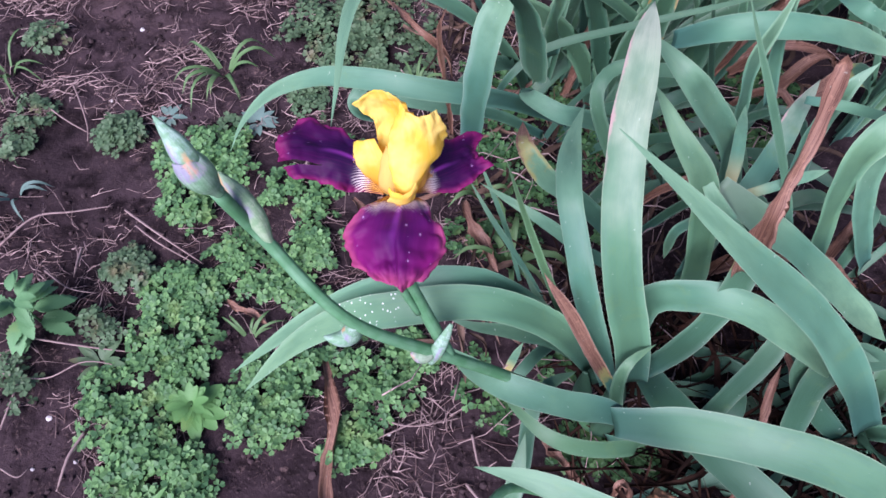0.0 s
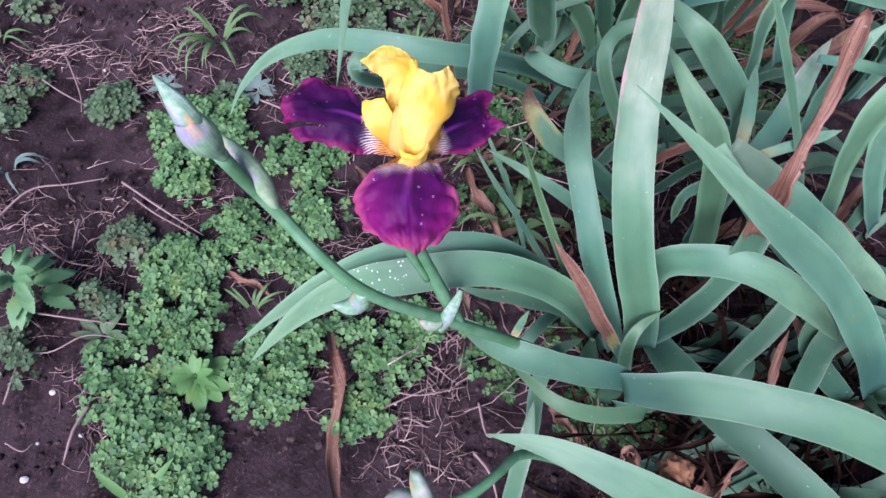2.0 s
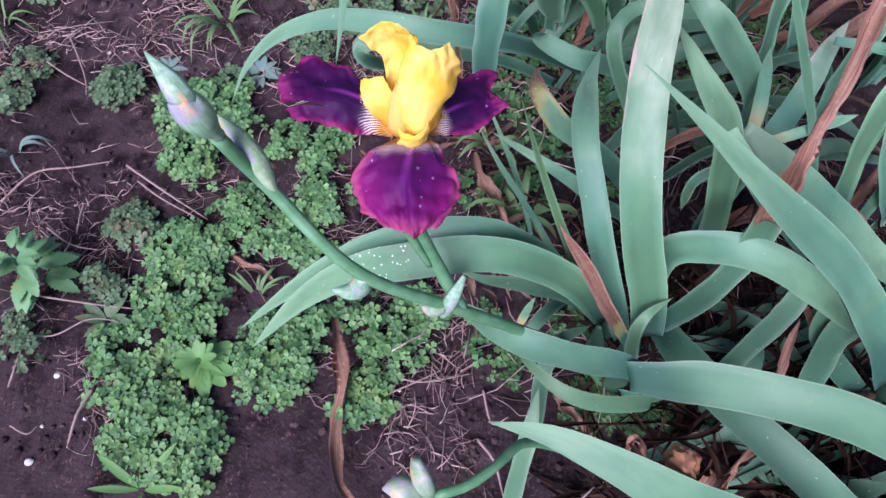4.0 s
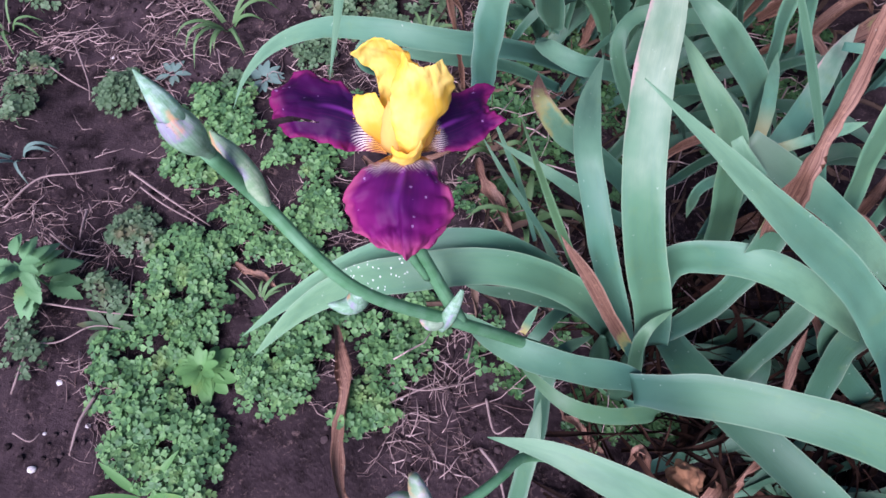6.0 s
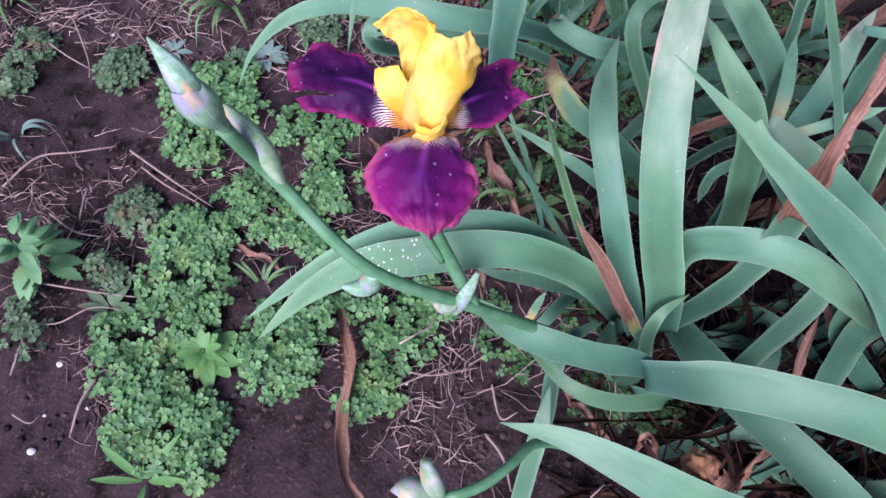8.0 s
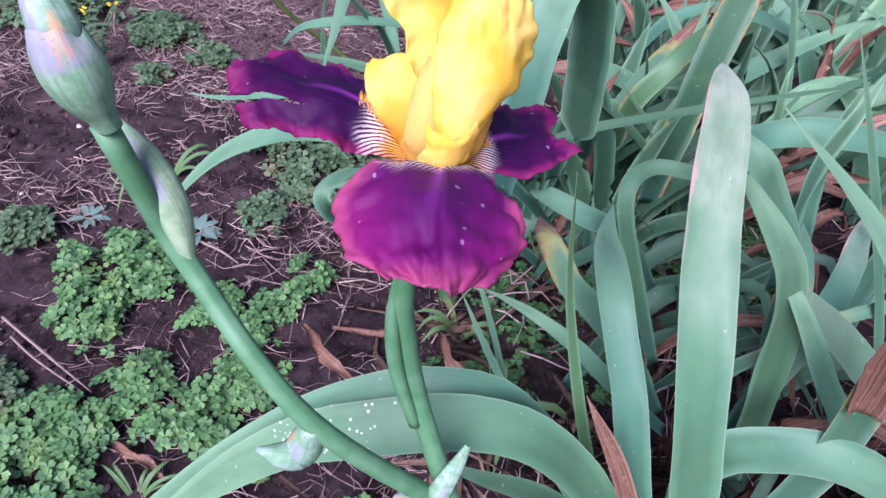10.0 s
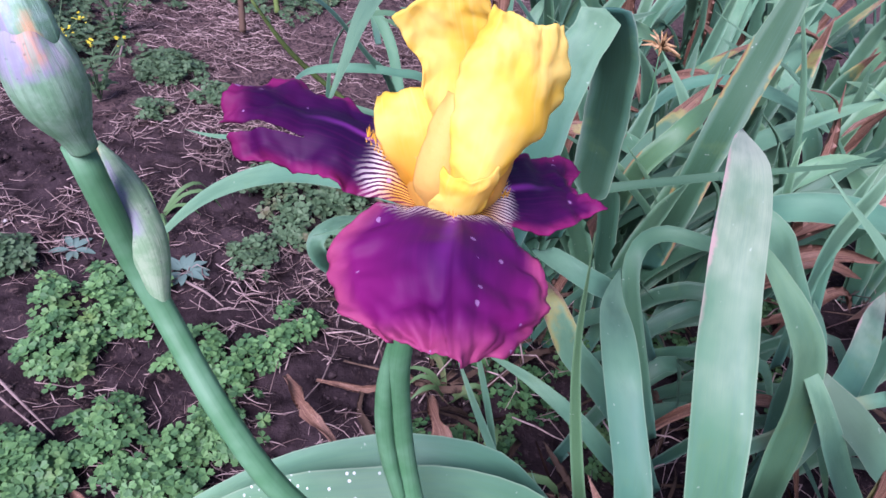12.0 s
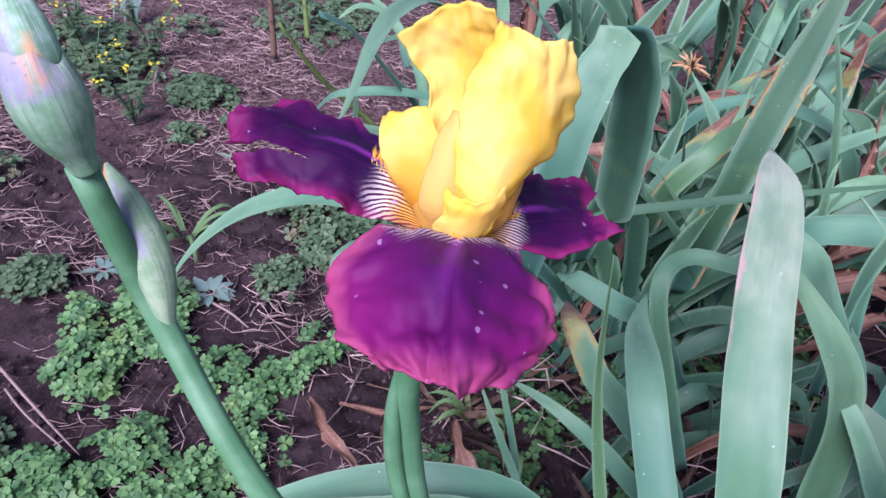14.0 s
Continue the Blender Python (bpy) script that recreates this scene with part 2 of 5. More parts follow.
NETTLE = foliage_material("broad_weed_leaf", (0.085, 0.22, 0.09), (0.15, 0.33, 0.14), (0.16, 0.29, 0.10))
LIME = foliage_material("rosette_leaf", (0.075, 0.21, 0.06), (0.125, 0.29, 0.085), (0.15, 0.27, 0.07))
GRASS = foliage_material("grass_blade", (0.08, 0.17, 0.06), (0.15, 0.26, 0.10), (0.18, 0.18, 0.08))
GREY = foliage_material("grey_weed_leaf", (0.12, 0.2, 0.17), (0.17, 0.27, 0.22), (0.14, 0.2, 0.14))
STRAW = dry_material("dry_straw", (0.09, 0.055, 0.052), (0.55, 0.41, 0.38), (0.06, 0.038, 0.036))
TWIG = dry_material("pale_twig", (0.16, 0.11, 0.10), (0.36, 0.27, 0.25), (0.09, 0.06, 0.055))
LITTER = dry_material("brown_litter", (0.025, 0.018, 0.014), (0.20, 0.13, 0.095), (0.012, 0.008, 0.006))
# Second, darker litter colour: shade under the clump painted into the dead leaves
SHADED_LITTER = dry_material("shaded_litter", (0.008, 0.005, 0.0045), (0.045, 0.023, 0.016), (0.005, 0.0035, 0.003))
FALL = fall_material("plum_petal", (0.070, 0.004, 0.080), (0.195, 0.009, 0.124), (0.42, 0.075, 0.16), 0.36)
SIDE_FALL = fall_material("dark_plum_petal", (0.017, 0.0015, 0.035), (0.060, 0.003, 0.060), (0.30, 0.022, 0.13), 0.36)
STYLE = foliage_material("apricot_style", (0.84, 0.54, 0.11), (0.87, 0.58, 0.16), (0.82, 0.48, 0.08), 0.4)
CLAW = foliage_material("orange_claw", (0.78, 0.40, 0.06), (0.80, 0.44, 0.09), (0.70, 0.32, 0.04), 0.3)
STANDARD = standard_material("yellow_petal", 0.36)
FLAP = standard_material("golden_petal", 0.95)
STALK = stalk_material("green_stalk", (0.070, 0.210, 0.090), (0.118, 0.275, 0.145))


def bract_material(name, green, pale, lilac, orange, belly=None):
    """Papery green sheath; lilac, orange: (round, from, to, half width) of a coloured margin; belly: the same of a cream patch."""
    n = Nodes(name)
    u, v, _ = n.xyz(n.coord("UV"))
    ob = n.coord()
    streak = n.noise(n.scaled(n.coord("UV"), (40, 1.6, 1)), 1.0, 4, 0.6)
    blot = n.noise(ob, 190, 4, 0.6)
    shift = n.math("MULTIPLY", n.math("SUBTRACT", n.noise(ob, 130, 3), 0.5), 0.16)
    around = n.math("ADD", u, shift)
    along = n.math("ADD", v, n.math("MULTIPLY", shift, 1.2))

    def band(col, spot, tint, most):
        off = n.math("ABSOLUTE", n.math("SUBTRACT", around, spot[0]))
        here = n.math("MULTIPLY", n.step(off, spot[3], spot[3] * 0.25), n.math("MULTIPLY", n.step(along, spot[1], spot[1] + 0.10), n.step(along, spot[2] + 0.06, spot[2] - 0.04)))
        here = n.math("MULTIPLY", here, n.math("ADD", 0.35, n.step(streak, 0.38, 0.58), clamp=True))
        return n.mix(n.math("MULTIPLY", here, most), col, tint)

    col = n.mix(n.step(blot, 0.38, 0.66), green, pale)
    col = n.mix(n.math("MULTIPLY", n.step(streak, 0.46, 0.66), 0.45), col, tuple(c * 0.55 for c in green))
    if belly:
        col = band(col, belly, (0.52, 0.60, 0.47), 0.7)
    col = band(col, lilac, (0.38, 0.30, 0.48), 0.65)
    col = band(col, orange, (0.62, 0.33, 0.16), 0.75)
    col = n.mix(n.math("MULTIPLY", n.step(n.noise(ob, 420, 2), 0.67, 0.72), 0.5), col, (0.10, 0.13, 0.10))
    n.bump(streak, 0.5, 0.0006)
    return n.done(col, 0.5, 0.4, 0.15)


BRACT = bract_material("papery_bract_edge", (0.24, 0.40, 0.22), (0.36, 0.49, 0.31), (0.40, 0.45, 0.88, 0.08), (0.30, 0.66, 1.1, 0.11), (0.30, 0.46, 0.74, 0.10))
SPATHE = bract_material("bud_spathe", (0.17, 0.34, 0.19), (0.28, 0.45, 0.30), (0.35, 0.66, 1.1, 0.26), (0.40, 0.74, 1.1, 0.07), (0.50, 0.68, 1.1, 0.06))
TIP = bract_material("bud_tip", (0.18, 0.36, 0.21), (0.34, 0.50, 0.40), (0.30, 0.15, 0.55, 0.08), (0.42, 0.10, 0.32, 0.05))
PAPERY = stalk_material("papery_bract", (0.15, 0.26, 0.15), (0.27, 0.36, 0.25), 0.8)
BEARD = foliage_material("beard_hair", (0.75, 0.36, 0.02), (0.85, 0.5, 0.04), (0.8, 0.42, 0.03), 0.2)
WILTED = dry_material("wilted_stalk", (0.10, 0.16, 0.05), (0.17, 0.24, 0.07), (0.06, 0.04, 0.02))
PEBBLE = dry_material("pale_pebble", (0.30, 0.27, 0.25), (0.55, 0.52, 0.5), (0.2, 0.17, 0.16))
FLOWERLET = foliage_material("yellow_floret", (0.6, 0.5, 0.02), (0.7, 0.6, 0.05), (0.6, 0.5, 0.03))


# ---- mesh helpers ----
def mesh_object(name, verts, faces, mat, parent=None, label="", uvs=None, smooth=True):
    me = bpy.data.meshes.new(name)
    me.from_pydata([tuple(v) for v in verts], [], faces)
    if uvs is not None:
        layer = me.uv_layers.new(name="UVMap")
        idx = np.empty(len(me.loops), dtype=np.int32)
        me.loops.foreach_get("vertex_index", idx)
        layer.data.foreach_set("uv", np.asarray(uvs, dtype=np.float32)[idx].ravel())
    if smooth:
        me.polygons.foreach_set("use_smooth", [True] * len(me.polygons))
    me.materials.append(mat)
    me.update()
    ob = new(name, me)
    if parent is not None:
        ob.parent = parent
    if label:
        tagged(ob, label)
    return ob


def curve_points(pts, n):
    """n + 1 points at even steps along a smooth curve through pts."""
    p = np.array(pts, float)
    ext = np.vstack([2 * p[0] - p[1], p, 2 * p[-1] - p[-2]])
    fine = []
    for i in range(len(p) - 1):
        a, b, c, d = ext[i : i + 4]
        for t in np.linspace(0, 1, 12, endpoint=False):
            fine.append(0.5 * (2 * b + (c - a) * t + (2 * a - 5 * b + 4 * c - d) * t * t + (3 * b - a - 3 * c + d) * t ** 3))
    fine = np.array(fine + [p[-1]])
    s = np.concatenate([[0], np.cumsum(np.linalg.norm(np.diff(fine, axis=0), axis=1))])
    at = np.linspace(0, s[-1], n + 1)
    return np.stack([np.interp(at, s, fine[:, k]) for k in range(3)], axis=1), s[-1]


def unit(v):
    return v / (np.linalg.norm(v, axis=-1, keepdims=True) + 1e-12)


def strap(pts, w, tip=0.3, twist=0.0, thick=0.0011, n=26, face=(-0.1, -0.45, 0.9), foot=0.8, wave=0.0, seed=0, keel=0.12, fray=0.0, taper=0.0, blunt=1.9):
    """A long leaf: lens-shaped section, foot to tip along pts. Returns vertices, faces and uvs."""
    c, length = curve_points(pts, n)
    t = unit(np.gradient(c, axis=0))
    side = np.cross(t, unit(np.array(face, float)))
    firm = np.linalg.norm(side, axis=1) ** 2
    side = unit(side)
    for i in range(1, n + 1):
        if side[i] @ side[i - 1] < 0:
            side[i] = -side[i]
    want = side * firm[:, None]
    for _ in range(30):
        mean = side.copy()
        mean[1:-1] = (side[:-2] + side[2:]) / 2
        mean[0], mean[-1] = side[1], side[-2]
        side = 0.25 * want + mean
        side = unit(side - t * np.sum(side * t, axis=1, keepdims=True))
    nor = unit(np.cross(side, t))
    rng = random.Random(seed)
    ph = rng.uniform(0, 6.28)
    m = 4
    v = np.linspace(0, 1, n + 1)
    width = w * (foot + (1 - foot) * np.minimum(1, v / 0.2))
    width = width * np.maximum(0.02, 1 - (np.maximum(0, v - 1 + tip) / tip) ** blunt) * (1 + 0.025 * np.sin(v * 19 + ph))
    width = width * (1 + taper * (0.5 - v))
    if fray:
        width = width * np.array([1 + fray * noise.noise(Vector((q * 5.5, seed * 3.7, 0))) + 0.5 * fray * noise.noise(Vector((q * 21, seed * 1.7, 3))) for q in v])
    ang = (radians(twist) + wave * np.sin(v * 9 + ph))[:, None]
    s = side * np.cos(ang) + nor * np.sin(ang)
    k = nor * np.cos(ang) - side * np.sin(ang)
    a = np.tile(np.linspace(-1, 1, m + 1), 2)
    top = np.repeat([1.0, -1.0], m + 1)
    lift = thick * 0.5 * (1 - a * a) * top + width[:, None] * (keel * (a * a - 0.4) + 0.03 * a * np.sin(v * 23 + ph)[:, None])
    grid = c[:, None, :] + s[:, None, :] * (a * width[:, None] / 2)[:, :, None] + k[:, None, :] * lift[:, :, None]
    verts = grid.reshape(-1, 3).tolist()
    uvs = np.stack([np.tile((a + 1) / 2, n + 1), np.repeat(v, 2 * (m + 1))], axis=1)
    faces = []
    row = 2 * (m + 1)
    for i in range(n):
        for j in range(m):
            a, b = i * row + j, (i + 1) * row + j
            faces.append((a, a + 1, b + 1, b))
            a, b = a + m + 1, b + m + 1
            faces.append((a + 1, a, b, b + 1))
        for j in (0, m):
            a, b = i * row + j, (i + 1) * row + j
            q = (a, b, b + m + 1, a + m + 1)
            faces.append(q if j == 0 else q[::-1])
    for base in (0, n * row):
        for j in range(m):
            q = (base + j, base + j + m + 1, base + j + m + 2, base + j + 1)
            faces.append(q if base == 0 else q[::-1])
    return verts, faces, uvs


def tube(pts, radii, n=30, m=12, squash=1.0, ridge=0.0):
    """A round stem along pts with radii spread evenly along it; closed at both ends."""
    c, length = curve_points(pts, n)
    t = unit(np.gradient(c, axis=0))
    girth, _ = curve_points([(k, r * 1000, 0) for k, r in enumerate(radii)], 8 * n)
    girth = np.interp(np.linspace(0, len(radii) - 1, n + 1), girth[:, 0], girth[:, 1]) / 1000
    ref = np.array((0.3, 1.0, 0.2))
    verts, uvs, faces = [], [], []
    for i in range(n + 1):
        v = i / n
        r = max(0.0001, float(girth[i]))
        a = unit(np.cross(t[i], ref))
        b = np.cross(t[i], a)
        for j in range(m):
            g = 2 * math.pi * j / m
            q = r
            r *= 1 + ridge * (0.6 * math.sin(3 * g + 1.3 + 1.5 * v) + 0.35 * math.sin(7 * g + 2 * v))
            verts.append(c[i] + a * (r * math.cos(g)) + b * (r * squash * math.sin(g)))
            r = q
            uvs.append((j / m, v))
    for i in range(n):
        for j in range(m):
            k = (j + 1) % m
            faces.append((i * m + j, i * m + k, (i + 1) * m + k, (i + 1) * m + j))
    for i, flip in ((0, True), (n, False)):
        verts.append(c[i])
        uvs.append((0.5, i / n))
        q = len(verts) - 1
        for j in range(m):
            k = (j + 1) % m
            faces.append((q, i * m + k, i * m + j) if flip else (q, i * m + j, i * m + k))
    return verts, faces, uvs


def sheet(grid, thick, torn=()):
    """A petal: a grid of points, root to rim by left to right, with some thickness; torn: (column, first row) of open slits."""
    nv, nu = grid.shape[0] - 1, grid.shape[1] - 1
    nor = unit(np.cross(np.gradient(grid, axis=1), np.gradient(grid, axis=0)))
    verts = np.concatenate([(grid + nor * thick * sgn).reshape(-1, 3) for sgn in (0.5, -0.5)])
    one = np.stack(np.meshgrid(np.linspace(0, 1, nu + 1), np.linspace(0, 1, nv + 1)), axis=-1).reshape(-1, 2)
    row, off = nu + 1, (nu + 1) * (nv + 1)
    faces = []
    for i in range(nv):
        for j in range(nu):
            if any(j == column and i >= first for column, first in torn):
                continue
            a = i * row + j
            faces.append((a, a + 1, a + row + 1, a + row))
            faces.append((off + a + 1, off + a, off + a + row, off + a + row + 1))
    ring = [j for j in range(nu + 1)] + [i * row + nu for i in range(1, nv + 1)]
    ring += [nv * row + j for j in range(nu - 1, -1, -1)] + [i * row for i in range(nv - 1, 0, -1)]
    for a, b in zip(ring, ring[1:] + ring[:1]):
        if not any(a // row == nv and b // row == nv and min(a, b) % row == column for column, first in torn):
            faces.append((b, a, a + off, b + off))
    return verts, faces, np.concatenate([one, one])


def petal_sheet(left, mid, right, ruffle, seed, pleat=0.0, slit=None, hump=0.0, bow=0.0, nu=60, nv=56):
    """A ruffled petal spanned by its two margins and its midrib, each given from root to rim.
    pleat: depth of a fold beside the midrib; slit: (u, first v, width) of a tear from the rim; hump: how far both halves swell; bow: how far the rim is rounded out."""
    lines = [curve_points(p, nv)[0] for p in (left, mid, right)]
    u = np.linspace(-1, 1, nu + 1)
    v = np.linspace(0, 1, nv + 1)
    torn = ()
    spread = np.tile(u, (nv + 1, 1))
    if slit:
        k = int(round((slit[0] + 1) / 2 * nu))
        first = int(slit[1] * nv)
        torn = ((k, first),)
        for i in range(first + 1, nv + 1):
            wide = slit[2] * ((i - first) / (nv - first)) ** 0.8
            spread[i] = np.where(np.arange(nu + 1) <= k, -1 + (u + 1) * (slit[0] - wide + 1) / (u[k] + 1), 1 - (1 - u) * (1 - slit[0] - wide) / (1 - u[k + 1]))
    w = spread[:, :, None]
    grid = lines[0][:, None] * w * (w - 1) / 2 + lines[1][:, None] * (1 - w * w) + lines[2][:, None] * w * (w + 1) / 2
    du, dv = np.gradient(grid, axis=1), np.gradient(grid, axis=0)
    nor = unit(np.cross(du, dv))
    out, along = unit(du), unit(dv)
    reach = float(np.linalg.norm(lines[2] - lines[0], axis=1).max()) / 2
    length = float(np.linalg.norm(np.diff(lines[1], axis=0), axis=1).sum())
    lift, push, pull = (np.zeros((nv + 1, nu + 1)) for _ in range(3))
    for i in range(nv + 1):
        for j in range(nu + 1):
            a, b = spread[i, j], v[i]
            edge = max(abs(a) ** 1.6, b ** 2.2)
            grow = min(1.0, b * 3)
            p = Vector((a * reach / 0.016, b * length / 0.016, seed * 7))
            lift[i, j] = ruffle * reach * grow * (0.30 * noise.noise(p * 0.9) * (0.45 + 0.55 * edge) + 0.20 * noise.noise(p * 2.1) * edge + 0.09 * noise.noise(p * 4.7) * edge ** 2 + 0.035 * noise.noise(p * 10) * edge ** 3)
            lift[i, j] += hump * abs(a) * (1 - abs(a)) * 4 * b
            if pleat:
                t = min(1, max(0, (a - 0.01) / 0.10))
                lift[i, j] -= pleat * (t * t * (3 - 2 * t)) * math.exp(-max(0, a - 0.1) * 2.5) * b ** 1.5
                pull[i, j] += pleat * 0.5 * (t * t * (3 - 2 * t)) * math.exp(-((a - 0.2) / 0.22) ** 2) * b ** 5
            side = 1 if a > 0 else -1
            push[i, j] = side * ruffle * reach * abs(a) ** 4 * (0.12 * noise.noise(Vector((5.0 * b, 4 * side, seed))) + 0.04 * noise.noise(Vector((19 * b, 7 * side, seed)))) * grow
            pull[i, j] += bow * (1 - a * a) * b ** 4 + ruffle * reach * b ** 6 * (0.10 * noise.noise(Vector((3.2 * a, 0.4, seed * 9))) + 0.022 * noise.noise(Vector((13 * a, 0.9, seed))))
    grid = grid + nor * lift[:, :, None] + out * push[:, :, None] + along * pull[:, :, None]
    return sheet(grid, 0.0005, torn)


# ---- ground ----
def ground_height(x, y):
    p = Vector((x, y, 0))
    h = 0.010 * noise.noise(p * 5) + 0.007 * noise.noise(p * 17) + 0.0045 * noise.noise(p * 48)
    return h * min(1.0, 3.0 / (1.0 + abs(x) + abs(y))) - 0.004


def build_ground():
    s = np.linspace(-1, 1, 381)
    line = 0.9 * s + 2.2 * s ** 3 + 400 * s ** 15
    verts = [(x, y + 0.8, ground_height(x, y + 0.8)) for y in line for x in line]
    k = len(line)
    faces = [(j * k + i, j * k + i + 1, j * k + k + i + 1, j * k + k + i) for j in range(k - 1) for i in range(k - 1)]
    ob = mesh_object("ground", verts, faces, SOIL)
    tagged(ob, "damp dark brown garden soil, crumbly and bare in patches", "soil", kind="structure")


build_ground()


# ---- irises ----
def plant(label):
    ob = new("iris_plant")
    return tagged(ob, label, "iris", "irises in the bed")


LEAF_COUNT = [0]


def blade(parent, pts, w, tip=0.3, twist=0.0, fade=2.0, dead=0, base=0.0, olive=0.0, spots=0, face=0, n=40, wave=0.0, deep=0.0, pale=0.0, taper=0.0, blunt=1.9, singed=0):
    LEAF_COUNT[0] += 1
    look_at = (-0.1, -0.45, 0.9) if not face else (-0.5, -0.7, 0.45)
    data = strap(pts, w, tip, twist, n=n, face=look_at, seed=LEAF_COUNT[0], wave=wave or (0.5 if dead else 0.05), keel=0.42 if dead else 0.1, fray=0.55 if dead else 0.05, taper=taper, blunt=blunt)
    label = "withered brown leaf" if dead else ("leaf withering brown towards its tip" if fade < 1 else "")
    return mesh_object("leaf", data[0], data[1], blade_material(fade, dead, base, olive, spots, deep, pale, singed), parent, label, data[2])


FLOWERING = plant("bearded iris with sword leaves, buds and one purple and yellow flower")
SIDE = plant("blue-green iris with arching leaves, some pale or yellowing at the foot")
BEHIND = plant("dense clump of blue-green iris leaves, some folded over and withered")


def main_leaf(pts, w, **more):
    blade(FLOWERING, pts, w, **more)


def side_leaf(pts, w, **more):
    blade(SIDE, pts, w, **more)


def back_leaf(pts, w, **more):
    blade(BEHIND, pts, w, **more)


# flowering plant
main_leaf([(0.282, 0.345, 0.100), (0.258, 0.352, 0.200), (0.233, 0.360, 0.280), (0.221, 0.369, 0.321), (0.212, 0.386, 0.359), (0.209, 0.409, 0.383), (0.209, 0.433, 0.402), (0.210, 0.457, 0.420), (0.216, 0.486, 0.431), (0.222, 0.519, 0.439), (0.237, 0.575, 0.429)], w=0.0335, tip=0.22, pale=1, blunt=2.4, taper=0.45)  # big
main_leaf([(0.253, 0.340, 0.110), (0.222, 0.365, 0.200), (0.199, 0.385, 0.268), (0.193, 0.398, 0.287), (0.186, 0.421, 0.304), (0.179, 0.444, 0.322), (0.180, 0.479, 0.321), (0.190, 0.530, 0.301), (0.205, 0.579, 0.288)], w=0.0235, tip=0.35)  # narrow left
main_leaf([(0.508, 0.296, 0.140), (0.459, 0.318, 0.220), (0.374, 0.333, 0.330), (0.280, 0.338, 0.430), (0.217, 0.350, 0.490), (0.172, 0.369, 0.522)], w=0.036, tip=0.75, twist=0)  # spear
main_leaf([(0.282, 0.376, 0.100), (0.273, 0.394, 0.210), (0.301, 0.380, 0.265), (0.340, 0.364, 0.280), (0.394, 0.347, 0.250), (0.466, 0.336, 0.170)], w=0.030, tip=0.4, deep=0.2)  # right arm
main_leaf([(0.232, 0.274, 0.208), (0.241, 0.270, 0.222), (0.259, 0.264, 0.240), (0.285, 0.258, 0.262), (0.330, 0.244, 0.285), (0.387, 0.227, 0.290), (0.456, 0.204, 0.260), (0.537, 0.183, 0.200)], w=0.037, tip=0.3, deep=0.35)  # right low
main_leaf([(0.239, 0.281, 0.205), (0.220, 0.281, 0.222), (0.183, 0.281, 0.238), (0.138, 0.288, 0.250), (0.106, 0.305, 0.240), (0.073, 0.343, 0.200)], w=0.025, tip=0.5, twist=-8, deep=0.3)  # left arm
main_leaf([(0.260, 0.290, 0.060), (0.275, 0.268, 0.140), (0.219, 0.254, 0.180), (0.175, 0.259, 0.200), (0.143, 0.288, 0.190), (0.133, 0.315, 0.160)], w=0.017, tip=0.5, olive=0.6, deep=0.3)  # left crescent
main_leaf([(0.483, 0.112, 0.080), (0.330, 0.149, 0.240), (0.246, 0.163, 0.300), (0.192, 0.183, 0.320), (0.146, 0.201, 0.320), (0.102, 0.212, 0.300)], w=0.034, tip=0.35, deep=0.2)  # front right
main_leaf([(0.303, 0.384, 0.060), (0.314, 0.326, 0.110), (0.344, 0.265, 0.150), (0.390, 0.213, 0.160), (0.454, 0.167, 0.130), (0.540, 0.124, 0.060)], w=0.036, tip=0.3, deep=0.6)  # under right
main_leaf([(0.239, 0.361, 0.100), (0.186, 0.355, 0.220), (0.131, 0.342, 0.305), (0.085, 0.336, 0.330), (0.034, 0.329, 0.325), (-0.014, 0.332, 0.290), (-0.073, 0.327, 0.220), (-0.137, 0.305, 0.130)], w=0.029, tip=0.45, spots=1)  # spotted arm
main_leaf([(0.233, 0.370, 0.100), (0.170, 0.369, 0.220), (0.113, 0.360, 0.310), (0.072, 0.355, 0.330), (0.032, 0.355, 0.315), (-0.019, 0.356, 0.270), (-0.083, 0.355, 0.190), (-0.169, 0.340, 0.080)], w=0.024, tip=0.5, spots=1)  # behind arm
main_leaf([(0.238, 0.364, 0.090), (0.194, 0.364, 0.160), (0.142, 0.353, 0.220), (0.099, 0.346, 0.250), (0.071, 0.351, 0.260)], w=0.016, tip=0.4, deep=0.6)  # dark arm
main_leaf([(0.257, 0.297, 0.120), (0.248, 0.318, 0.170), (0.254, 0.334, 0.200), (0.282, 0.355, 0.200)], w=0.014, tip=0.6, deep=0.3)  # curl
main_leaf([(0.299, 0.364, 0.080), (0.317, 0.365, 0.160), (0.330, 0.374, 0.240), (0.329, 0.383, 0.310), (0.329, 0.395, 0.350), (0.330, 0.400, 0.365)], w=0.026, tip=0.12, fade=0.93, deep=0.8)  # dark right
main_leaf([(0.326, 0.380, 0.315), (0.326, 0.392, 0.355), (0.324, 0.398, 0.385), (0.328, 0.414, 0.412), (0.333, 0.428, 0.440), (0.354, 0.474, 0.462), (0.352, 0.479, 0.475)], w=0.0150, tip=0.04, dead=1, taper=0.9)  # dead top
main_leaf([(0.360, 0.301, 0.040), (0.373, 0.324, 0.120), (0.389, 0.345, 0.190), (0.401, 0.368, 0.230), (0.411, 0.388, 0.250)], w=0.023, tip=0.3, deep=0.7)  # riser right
main_leaf([(0.249, 0.321, 0.150), (0.218, 0.338, 0.205), (0.188, 0.354, 0.265), (0.165, 0.367, 0.300), (0.157, 0.375, 0.310)], w=0.013, tip=0.35, fade=0.2)  # withered strip
